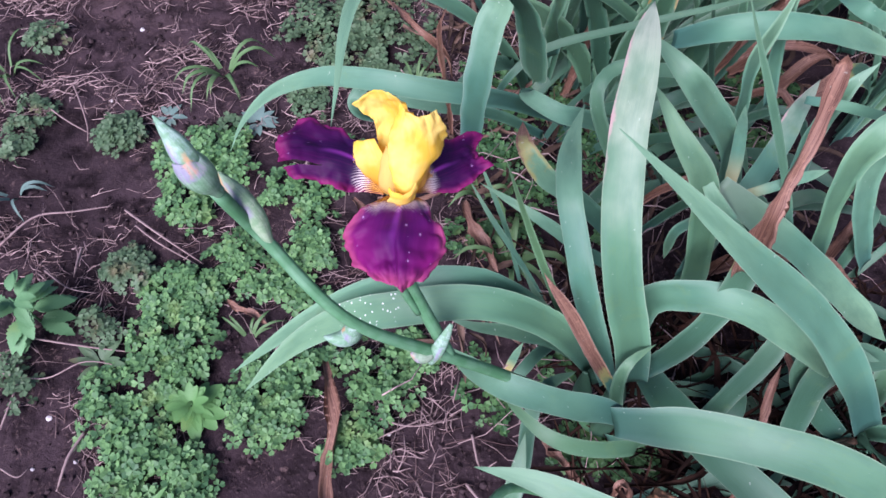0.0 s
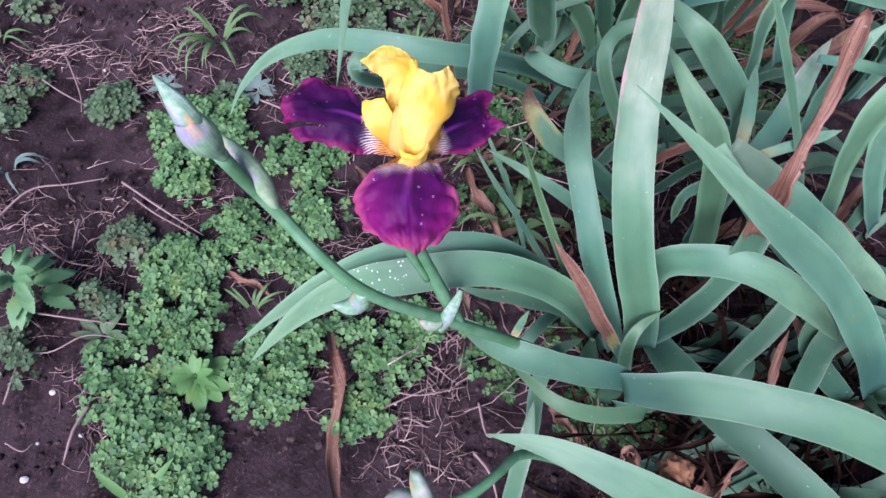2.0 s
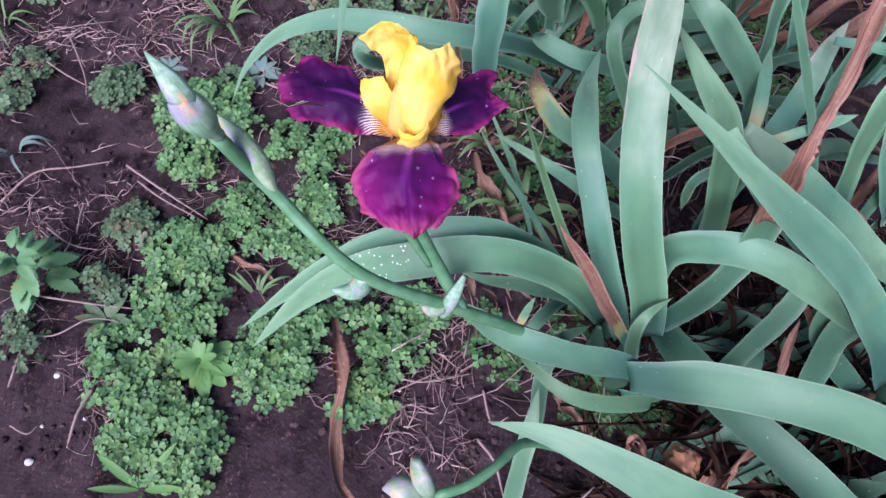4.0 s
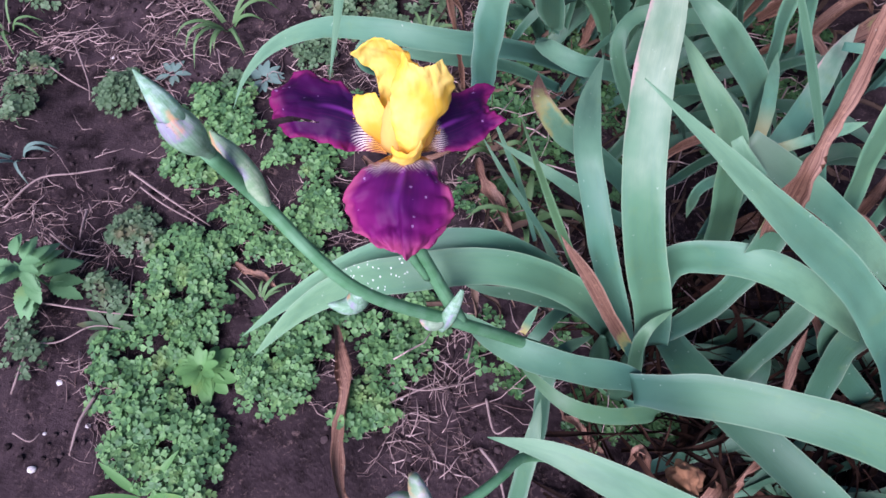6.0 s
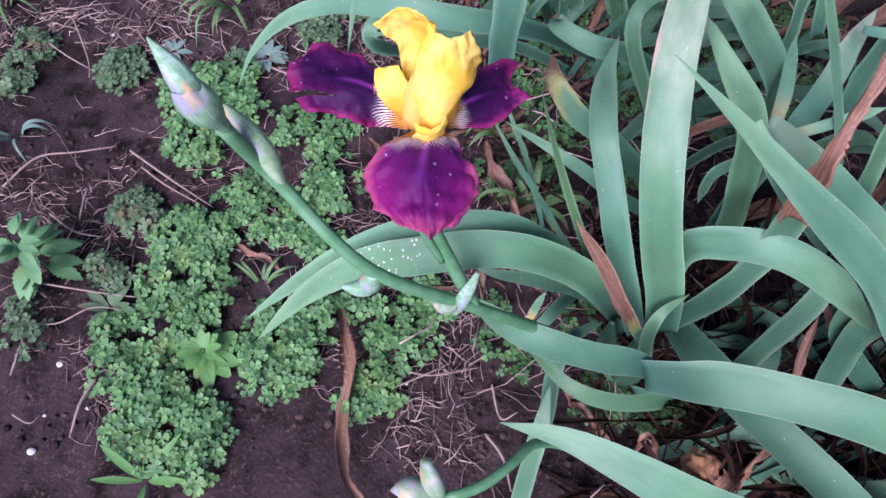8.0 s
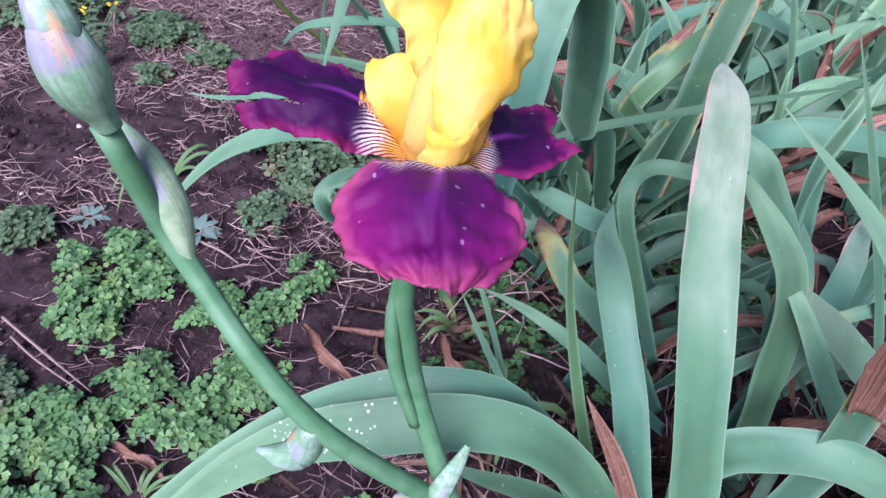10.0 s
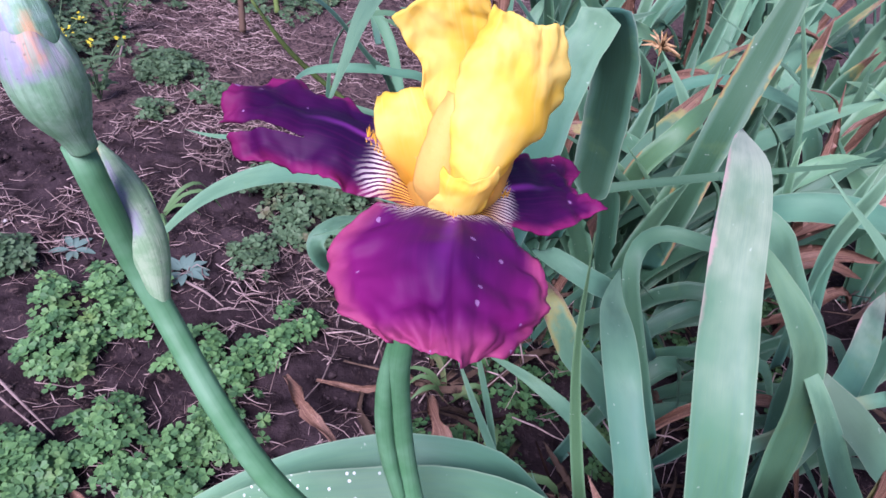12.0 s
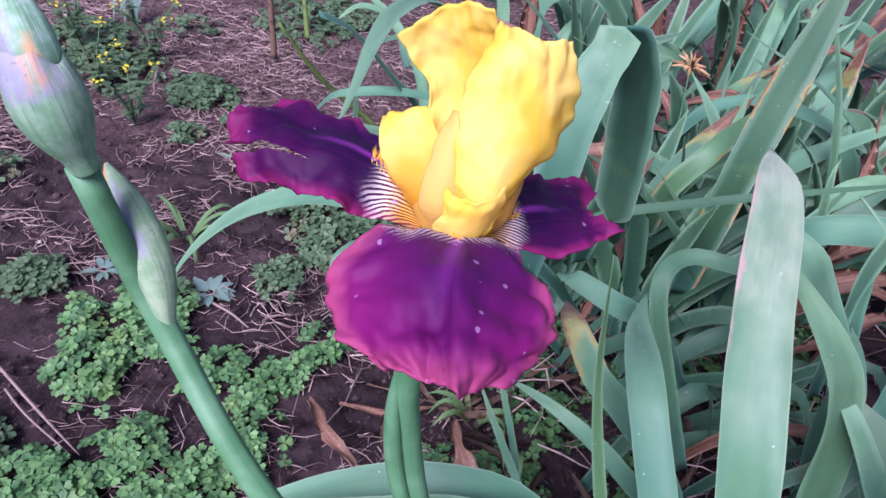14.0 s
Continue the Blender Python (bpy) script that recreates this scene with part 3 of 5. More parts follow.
main_leaf([(0.150, 0.374, 0.030), (0.157, 0.384, 0.060), (0.164, 0.393, 0.080)], w=0.010, tip=0.6, base=1.0)  # yellow blade
# plant beside it
side_leaf([(0.318, 0.470, 0.312), (0.348, 0.456, 0.298), (0.379, 0.451, 0.273), (0.412, 0.443, 0.250), (0.479, 0.429, 0.190), (0.564, 0.400, 0.120)], w=0.030, tip=0.25, base=0.15)  # pale arm
side_leaf([(0.454, 0.436, 0.140), (0.363, 0.438, 0.250), (0.310, 0.449, 0.320), (0.297, 0.471, 0.335), (0.295, 0.495, 0.340)], w=0.024, tip=0.5)  # pale short
side_leaf([(0.346, 0.492, 0.262), (0.352, 0.518, 0.282), (0.359, 0.550, 0.290), (0.372, 0.590, 0.285)], w=0.013, tip=0.5, base=0.9)  # node up
side_leaf([(0.346, 0.482, 0.270), (0.365, 0.481, 0.290), (0.395, 0.488, 0.300), (0.432, 0.502, 0.300)], w=0.010, tip=0.3, base=0.9)  # node side
side_leaf([(0.346, 0.482, 0.270), (0.331, 0.480, 0.240), (0.314, 0.483, 0.200), (0.319, 0.481, 0.140)], w=0.011, tip=0.3, base=0.7)  # node down
side_leaf([(0.345, 0.470, 0.120), (0.352, 0.480, 0.200), (0.370, 0.500, 0.255), (0.404, 0.548, 0.270), (0.430, 0.591, 0.273), (0.469, 0.645, 0.265)], w=0.022, tip=0.3, pale=0.6)  # pink stripe
side_leaf([(0.424, 0.459, 0.220), (0.387, 0.481, 0.300), (0.345, 0.502, 0.380), (0.311, 0.520, 0.440), (0.289, 0.536, 0.480)], w=0.009, tip=0.5, olive=0.2, deep=0.5)  # thin blade
side_leaf([(0.537, 0.522, 0.060), (0.501, 0.522, 0.160), (0.464, 0.511, 0.270), (0.451, 0.504, 0.340), (0.480, 0.519, 0.360), (0.582, 0.557, 0.300)], w=0.030, tip=0.4)  # right arch
side_leaf([(0.588, 0.515, 0.080), (0.520, 0.515, 0.200), (0.488, 0.519, 0.280), (0.490, 0.523, 0.330), (0.544, 0.533, 0.330)], w=0.028, tip=0.4)  # right arch b
side_leaf([(0.459, 0.286, 0.050), (0.451, 0.314, 0.120), (0.450, 0.335, 0.170), (0.472, 0.350, 0.200), (0.540, 0.357, 0.170)], w=0.03, tip=0.3, deep=0.8)  # dark right b
side_leaf([(0.536, 0.298, 0.050), (0.479, 0.328, 0.100), (0.442, 0.346, 0.160), (0.454, 0.358, 0.200), (0.501, 0.348, 0.200)], w=0.026, tip=0.3, deep=0.8)  # far right c
# plants behind
back_leaf([(0.360, 0.450, 0.080), (0.335, 0.455, 0.200), (0.308, 0.457, 0.300), (0.288, 0.457, 0.349), (0.271, 0.463, 0.373), (0.258, 0.477, 0.386), (0.249, 0.496, 0.392), (0.241, 0.520, 0.392)], w=0.03, tip=0.4, deep=0.3)  # blade behind
back_leaf([(0.424, 0.562, 0.080), (0.382, 0.560, 0.200), (0.349, 0.549, 0.280), (0.303, 0.544, 0.345), (0.277, 0.547, 0.375), (0.247, 0.591, 0.380)], w=0.032, tip=0.3, deep=0.3)  # wide behind
back_leaf([(0.300, 0.560, 0.100), (0.262, 0.575, 0.180), (0.225, 0.590, 0.260), (0.222, 0.605, 0.290), (0.243, 0.624, 0.296), (0.271, 0.618, 0.300), (0.320, 0.630, 0.280), (0.380, 0.660, 0.200)], w=0.015, tip=0.4, deep=0.2)  # hoop
back_leaf([(0.307, 0.640, 0.120), (0.250, 0.610, 0.210), (0.207, 0.588, 0.254), (0.186, 0.580, 0.268), (0.166, 0.588, 0.272), (0.150, 0.604, 0.268), (0.152, 0.625, 0.250), (0.180, 0.660, 0.200)], w=0.020, tip=0.4)  # curl back
back_leaf([(0.294, 0.500, 0.100), (0.236, 0.500, 0.190), (0.190, 0.500, 0.245), (0.168, 0.500, 0.267), (0.152, 0.503, 0.291), (0.141, 0.516, 0.303), (0.142, 0.557, 0.283)], w=0.022, tip=0.3, fade=0.85)  # brown edged
back_leaf([(0.275, 0.454, 0.150), (0.213, 0.447, 0.215), (0.174, 0.454, 0.250), (0.136, 0.470, 0.265), (0.102, 0.502, 0.250)], w=0.013, tip=0.5)  # low left tip
back_leaf([(0.193, 0.474, 0.030), (0.156, 0.492, 0.100), (0.118, 0.515, 0.160), (0.090, 0.541, 0.200)], w=0.007, tip=0.4)  # straw thin a
back_leaf([(0.165, 0.495, 0.030), (0.141, 0.517, 0.120), (0.112, 0.545, 0.190), (0.094, 0.566, 0.220)], w=0.006, tip=0.4)  # straw thin b
back_leaf([(0.248, 0.374, 0.060), (0.197, 0.380, 0.150), (0.164, 0.396, 0.210), (0.144, 0.416, 0.240)], w=0.012, tip=0.5)  # small fan a
back_leaf([(0.251, 0.354, 0.060), (0.205, 0.375, 0.165), (0.165, 0.392, 0.270), (0.133, 0.399, 0.370), (0.110, 0.385, 0.467)], w=0.0105, tip=0.8, olive=0.7, deep=0.3)  # spike
back_leaf([(0.267, 0.337, 0.090), (0.232, 0.355, 0.140), (0.200, 0.377, 0.190), (0.174, 0.398, 0.220)], w=0.010, tip=0.4, dead=1)  # brown edge strip
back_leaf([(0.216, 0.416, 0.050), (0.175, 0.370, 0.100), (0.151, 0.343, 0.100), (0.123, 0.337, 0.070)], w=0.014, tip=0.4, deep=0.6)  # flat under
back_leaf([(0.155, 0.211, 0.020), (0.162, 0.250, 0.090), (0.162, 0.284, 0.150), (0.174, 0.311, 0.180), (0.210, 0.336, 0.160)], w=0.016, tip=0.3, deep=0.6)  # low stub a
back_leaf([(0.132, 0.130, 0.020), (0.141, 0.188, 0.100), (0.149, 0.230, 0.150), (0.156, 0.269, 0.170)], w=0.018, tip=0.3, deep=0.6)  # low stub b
back_leaf([(0.216, 0.687, 0.120), (0.150, 0.612, 0.240), (0.102, 0.560, 0.315), (0.043, 0.542, 0.345), (-0.011, 0.551, 0.345), (-0.064, 0.568, 0.325), (-0.119, 0.579, 0.285), (-0.161, 0.579, 0.235), (-0.190, 0.576, 0.180)], w=0.021, tip=0.45)  # back long
back_leaf([(0.188, 0.678, 0.100), (0.123, 0.645, 0.180), (0.056, 0.606, 0.240), (0.001, 0.596, 0.260), (-0.047, 0.612, 0.230)], w=0.014, tip=0.4)  # back long b
back_leaf([(0.087, 0.445, 0.400), (0.090, 0.451, 0.460), (0.096, 0.466, 0.500), (0.101, 0.471, 0.512), (0.103, 0.474, 0.523)], w=0.022, tip=0.02, face=1)  # folded
back_leaf([(0.105, 0.476, 0.522), (0.115, 0.486, 0.508), (0.126, 0.500, 0.475), (0.134, 0.512, 0.436), (0.141, 0.518, 0.389)], w=0.027, tip=0.1, face=1, deep=0.9)  # folded tip
back_leaf([(0.112, 0.613, 0.240), (0.129, 0.604, 0.300), (0.164, 0.623, 0.320), (0.237, 0.625, 0.350), (0.330, 0.631, 0.380), (0.408, 0.653, 0.390)], w=0.0088, tip=0.7, olive=0.5, deep=0.9)  # long across
back_leaf([(0.120, 0.720, 0.220), (0.082, 0.655, 0.360), (0.042, 0.580, 0.460), (0.014, 0.520, 0.500), (0.003, 0.475, 0.510), (0.0, 0.440, 0.510), (0.0, 0.410, 0.507), (-0.001, 0.376, 0.501)], w=0.0125, tip=0.35)  # hanging strap
back_leaf([(0.069, 0.598, 0.200), (0.063, 0.570, 0.320), (0.058, 0.538, 0.420), (0.064, 0.525, 0.460)], w=0.006, tip=0.3, dead=1)  # dry stalk
back_leaf([(0.332, 0.810, 0.100), (0.321, 0.789, 0.220), (0.317, 0.777, 0.320), (0.325, 0.788, 0.400), (0.333, 0.798, 0.470), (0.341, 0.812, 0.500)], w=0.034, tip=0.3, olive=0.6, deep=0.85, singed=1)  # broad back
back_leaf([(0.282, 0.869, 0.120), (0.278, 0.838, 0.220), (0.305, 0.837, 0.280), (0.356, 0.910, 0.300)], w=0.024, tip=0.4, olive=0.8, deep=0.3, singed=1)  # orange edge
back_leaf([(0.252, 0.861, 0.100), (0.232, 0.834, 0.220), (0.204, 0.774, 0.340), (0.176, 0.721, 0.420)], w=0.020, tip=0.3, deep=0.5)  # fold twin
back_leaf([(0.329, 1.071, 0.160), (0.363, 1.068, 0.220), (0.411, 1.060, 0.250), (0.468, 1.029, 0.260), (0.537, 1.024, 0.240), (0.627, 1.042, 0.200)], w=0.020, tip=0.4)  # strap right
back_leaf([(0.500, 1.296, 0.100), (0.503, 1.334, 0.180), (0.513, 1.367, 0.240), (0.551, 1.469, 0.300)], w=0.024, tip=0.3)  # upright back a
back_leaf([(0.415, 0.752, 0.220), (0.395, 0.745, 0.280), (0.382, 0.745, 0.330), (0.385, 0.752, 0.345)], w=0.012, tip=0.6, olive=0.4)  # blade right a
back_leaf([(0.455, 0.680, 0.180), (0.430, 0.686, 0.260), (0.412, 0.677, 0.330), (0.408, 0.671, 0.380)], w=0.018, tip=0.5)  # blade right b
back_leaf([(0.482, 0.944, 0.120), (0.482, 0.901, 0.200), (0.517, 0.904, 0.240), (0.580, 0.923, 0.250)], w=0.026, tip=0.4)  # bent right
back_leaf([(0.488, 1.183, 0.140), (0.522, 1.217, 0.220), (0.570, 1.254, 0.270), (0.666, 1.301, 0.240)], w=0.016, tip=0.4, dead=1)  # brown back
back_leaf([(0.245, 1.085, 0.050), (0.253, 1.092, 0.140), (0.288, 1.061, 0.180), (0.378, 1.124, 0.140)], w=0.014, tip=0.4, dead=1)  # brown back b
back_leaf([(0.441, 0.782, 0.120), (0.456, 0.758, 0.180), (0.487, 0.755, 0.200), (0.547, 0.770, 0.180)], w=0.014, tip=0.4, dead=1)  # brown mid
back_leaf([(-0.126, 0.840, 0.345), (-0.107, 0.860, 0.331), (-0.089, 0.880, 0.308), (-0.075, 0.900, 0.282), (-0.052, 0.920, 0.246), (-0.027, 0.950, 0.202), (0.020, 1.000, 0.060)], w=0.014, tip=0.3, deep=0.4)  # slant behind
back_leaf([(-0.126, 1.070, 0.060), (-0.122, 1.050, 0.154), (-0.113, 1.030, 0.204), (-0.092, 1.000, 0.250), (-0.062, 0.980, 0.276), (-0.020, 0.980, 0.277), (0.060, 1.000, 0.220)], w=0.009, tip=0.3, deep=0.6, olive=0.5)  # low hoop
back_leaf([(-0.165, 0.980, 0.150), (-0.132, 0.950, 0.196), (-0.088, 0.920, 0.226), (-0.054, 0.920, 0.233), (-0.020, 0.930, 0.230), (0.023, 0.950, 0.213), (0.090, 1.000, 0.100)], w=0.014, tip=0.5)  # low strap behind
back_leaf([(-0.005, 0.731, 0.060), (-0.028, 0.686, 0.115), (-0.046, 0.657, 0.161), (-0.051, 0.651, 0.189), (-0.039, 0.669, 0.197), (-0.017, 0.699, 0.190)], w=0.018, tip=0.3)  # teal loop
back_leaf([(0.004, 1.001, 0.050), (-0.094, 0.981, 0.070), (-0.171, 0.960, 0.080), (-0.260, 0.979, 0.050), (-0.322, 1.007, 0.030)], w=0.010, tip=0.4)  # left low back
back_leaf([(0.173, 1.060, 0.050), (0.128, 1.272, 0.140), (0.135, 1.461, 0.180), (0.220, 1.542, 0.190), (0.313, 1.512, 0.140)], w=0.026, tip=0.3)  # arch top
back_leaf([(0.113, 1.053, 0.040), (0.085, 1.168, 0.100), (0.070, 1.317, 0.170), (0.048, 1.513, 0.220)], w=0.022, tip=0.3)  # up back b
back_leaf([(-0.011, 1.108, 0.050), (-0.058, 1.231, 0.120), (-0.123, 1.295, 0.170), (-0.184, 1.342, 0.190)], w=0.018, tip=0.3)  # up back c
back_leaf([(-0.090, 1.346, 0.060), (-0.130, 1.420, 0.110), (-0.201, 1.443, 0.120), (-0.252, 1.434, 0.080)], w=0.014, tip=0.3)  # arc far

back_leaf([(0.307, 0.679, 0.280), (0.346, 0.649, 0.330), (0.403, 0.645, 0.340), (0.472, 0.657, 0.320), (0.565, 0.681, 0.270)], w=0.028, tip=0.3)  # strap across
back_leaf([(0.413, 0.627, 0.160), (0.385, 0.615, 0.250), (0.359, 0.596, 0.340), (0.353, 0.583, 0.400), (0.357, 0.587, 0.440)], w=0.018, tip=0.4)  # upright right
back_leaf([(0.425, 0.586, 0.300), (0.453, 0.572, 0.310), (0.501, 0.568, 0.300), (0.552, 0.582, 0.270)], w=0.011, tip=0.3, pale=0.5)  # pale narrow right
back_leaf([(0.484, 0.588, 0.140), (0.475, 0.604, 0.220), (0.470, 0.601, 0.300), (0.490, 0.612, 0.330)], w=0.022, tip=0.4)  # slant right
back_leaf([(0.494, 0.738, 0.300), (0.510, 0.699, 0.310), (0.565, 0.703, 0.280)], w=0.02, tip=0.3)  # corner right
back_leaf([(0.416, 0.728, 0.100), (0.374, 0.706, 0.220), (0.333, 0.672, 0.330), (0.314, 0.663, 0.380)], w=0.012, tip=0.5, deep=0.8)  # dark upright a
back_leaf([(0.168, 0.759, 0.150), (0.154, 0.720, 0.240), (0.139, 0.667, 0.340), (0.132, 0.646, 0.400)], w=0.024, tip=0.4, deep=0.8)  # dark upright b
back_leaf([(0.195, 0.771, 0.150), (0.184, 0.731, 0.240), (0.178, 0.691, 0.320), (0.176, 0.671, 0.380)], w=0.024, tip=0.4, deep=0.7)  # dark upright c


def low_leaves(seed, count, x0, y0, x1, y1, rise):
    """Low leaves in the clump, with the shade there put into their colour."""
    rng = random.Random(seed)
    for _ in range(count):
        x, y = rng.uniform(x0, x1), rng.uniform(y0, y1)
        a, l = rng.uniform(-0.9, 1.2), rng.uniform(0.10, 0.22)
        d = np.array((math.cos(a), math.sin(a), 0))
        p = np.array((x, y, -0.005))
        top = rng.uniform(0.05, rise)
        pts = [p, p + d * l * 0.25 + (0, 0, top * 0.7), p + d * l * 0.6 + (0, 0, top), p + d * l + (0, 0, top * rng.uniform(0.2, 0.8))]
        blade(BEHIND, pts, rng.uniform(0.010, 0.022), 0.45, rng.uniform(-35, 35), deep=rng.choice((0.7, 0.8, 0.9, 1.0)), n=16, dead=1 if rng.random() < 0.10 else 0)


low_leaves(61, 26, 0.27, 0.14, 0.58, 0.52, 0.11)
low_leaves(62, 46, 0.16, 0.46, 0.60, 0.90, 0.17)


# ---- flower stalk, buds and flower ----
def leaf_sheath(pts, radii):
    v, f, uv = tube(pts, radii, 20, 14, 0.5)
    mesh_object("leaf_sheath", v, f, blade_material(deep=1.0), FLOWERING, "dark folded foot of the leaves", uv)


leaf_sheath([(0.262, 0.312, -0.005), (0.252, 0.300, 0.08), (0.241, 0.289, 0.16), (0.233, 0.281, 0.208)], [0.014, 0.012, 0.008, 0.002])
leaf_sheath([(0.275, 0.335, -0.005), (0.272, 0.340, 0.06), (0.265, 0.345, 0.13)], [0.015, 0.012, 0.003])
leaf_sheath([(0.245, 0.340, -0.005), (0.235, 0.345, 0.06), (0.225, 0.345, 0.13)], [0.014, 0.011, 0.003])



def stem(name, pts, radii, mat, parent, label="", n=30, m=12, squash=1.0, ridge=0.0):
    v, f, uv = tube(pts, radii, n, m, squash, ridge)
    return mesh_object(name, v, f, mat, parent, label, uv)


def petal(name, data, mat, label):
    return mesh_object(name, data[0], data[1], mat, STALK_OB, label, data[2])


STALK_OB = stem("flower_stalk", [(0.255, 0.315, 0.0), (0.2, 0.31, 0.14), (0.13, 0.30, 0.25), (0.075, 0.292, 0.325), (0.009, 0.288, 0.402), (-0.043, 0.321, 0.453), (-0.054, 0.323, 0.485), (-0.0605, 0.3235, 0.509)],
                [0.007, 0.0068, 0.0060, 0.0052, 0.0047, 0.0043, 0.0044], STALK, FLOWERING, n=56, m=16, ridge=0.06)
stem("side_branch", [(0.080, 0.293, 0.318), (0.066, 0.305, 0.35), (0.053, 0.316, 0.385), (0.045, 0.320, 0.42), (0.041, 0.320, 0.455), (0.044, 0.328, 0.506)],
     [0.005, 0.0052, 0.0046, 0.0044, 0.0048, 0.0058], STALK, STALK_OB)


def spathe(name, pts, radii, lip, mat, label):
    """A sheath round a bud, open at its mouth, which rises in uneven points."""
    m, n = 56, 48
    v, f, uv = tube(pts, radii, n, m, 0.92, 0.04)
    way = unit(np.array(pts[-1]) - np.array(pts[-2]))
    for k in range(len(v) - 2):
        g, along = 2 * math.pi * (k % m) / m, (k // m) / n
        rise = max(0.0, (along - 0.70) / 0.30) ** 1.6
        point = 0.55 * (1 - abs(math.sin(g - 1.95))) ** 1.3 - 0.35 + 0.18 * math.sin(5 * g + 0.7)
        v[k] = v[k] + way * (lip * rise * point)
    mesh_object(name, v[:-1], f[:-m], mat, STALK_OB, label, uv[:-1])


spathe("bud", [(-0.0578, 0.3222, 0.5090), (-0.0594, 0.3215, 0.5150), (-0.0618, 0.3212, 0.5225), (-0.0642, 0.3216, 0.5310), (-0.0660, 0.3224, 0.5375), (-0.0674, 0.3236, 0.5425)],
       [0.0043, 0.0051, 0.0074, 0.0094, 0.0103, 0.0102, 0.0094, 0.0080], 0.008, SPATHE, "closed bud in a pale green spathe tinged violet and orange")
stem("bud", [(-0.0645, 0.3220, 0.5320), (-0.0672, 0.3240, 0.5410), (-0.0715, 0.3285, 0.5480), (-0.0765, 0.3332, 0.5530), (-0.0818, 0.3380, 0.5568)],
     [0.0066, 0.0078, 0.0080, 0.0070, 0.0050, 0.0029, 0.0005], TIP, STALK_OB, "pale pointed tip of the bud", n=40, m=34, squash=0.82, ridge=0.07)
stem("bract", [(-0.0395, 0.3190, 0.4480), (-0.0425, 0.3220, 0.4550), (-0.0465, 0.3270, 0.466), (-0.0545, 0.3335, 0.480), (-0.0670, 0.3455, 0.494)],
     [0.0028, 0.0050, 0.0072, 0.0092, 0.0096, 0.0088, 0.0056, 0.0008], BRACT, STALK_OB, "papery pale green bract edged in lilac and orange", n=30, m=26, squash=0.8, ridge=0.05)
stem("bud", [(0.012, 0.286, 0.399), (0.007, 0.287, 0.377), (0.001, 0.283, 0.378), (-0.007, 0.282, 0.381), (-0.011, 0.282, 0.383)],
     [0.0035, 0.0070, 0.0078, 0.0056, 0.001], TIP, STALK_OB, "small round pale green bud", n=22, m=16)
stem("bud", [(0.066, 0.288, 0.338), (0.060, 0.287, 0.337), (0.053, 0.287, 0.338), (0.049, 0.287, 0.34)],
     [0.003, 0.0062, 0.006, 0.001], PAPERY, STALK_OB, "small pale bud", n=18, m=14)
stem("bract", [(0.064, 0.285, 0.322), (0.070, 0.290, 0.345), (0.076, 0.297, 0.360), (0.079, 0.301, 0.370)],
     [0.002, 0.0055, 0.0045, 0.0015], TIP, STALK_OB, "papery withered bract", n=18, m=10, squash=0.5)
stem("bract", [(0.0540, 0.3085, 0.370), (0.0435, 0.3140, 0.400), (0.0385, 0.3165, 0.430), (0.0372, 0.3180, 0.460)],
     [0.003, 0.0036, 0.0031, 0.0005], STALK, STALK_OB, "papery green bract", n=18, m=14, squash=0.8, ridge=0.05)

# the three spreading falls
petal("fall", petal_sheet([(0.037, 0.3225, 0.510), (0.0282, 0.3108, 0.5190), (0.0212, 0.3005, 0.5170), (0.0200, 0.2930, 0.5075), (0.0258, 0.2808, 0.5080), (0.0352, 0.2702, 0.5130)],
                          [(0.0455, 0.3260, 0.509), (0.0475, 0.3130, 0.5185), (0.0470, 0.2990, 0.5230), (0.0468, 0.2860, 0.5232), (0.0485, 0.2740, 0.5212), (0.0500, 0.2655, 0.5182)],
                          [(0.0550, 0.3245, 0.509), (0.0626, 0.3181, 0.5155), (0.0672, 0.3066, 0.5165), (0.0752, 0.2953, 0.5175), (0.0735, 0.2830, 0.5140), (0.0635, 0.2725, 0.5125)],
                          0.7, 0.4, pleat=0.0065, hump=0.0016, bow=0.001), FALL, "plum purple petal with white veined root")
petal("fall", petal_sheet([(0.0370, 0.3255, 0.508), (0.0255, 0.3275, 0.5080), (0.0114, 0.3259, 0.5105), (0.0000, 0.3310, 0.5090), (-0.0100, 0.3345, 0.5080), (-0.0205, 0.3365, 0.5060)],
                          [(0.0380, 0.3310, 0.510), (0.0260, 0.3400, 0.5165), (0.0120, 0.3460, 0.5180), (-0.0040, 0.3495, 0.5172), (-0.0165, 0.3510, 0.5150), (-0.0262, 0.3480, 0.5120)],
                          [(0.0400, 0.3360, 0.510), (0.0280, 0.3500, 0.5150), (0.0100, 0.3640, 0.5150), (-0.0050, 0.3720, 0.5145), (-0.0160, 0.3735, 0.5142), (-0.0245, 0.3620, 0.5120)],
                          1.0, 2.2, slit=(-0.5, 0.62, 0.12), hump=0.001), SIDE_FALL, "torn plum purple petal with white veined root")
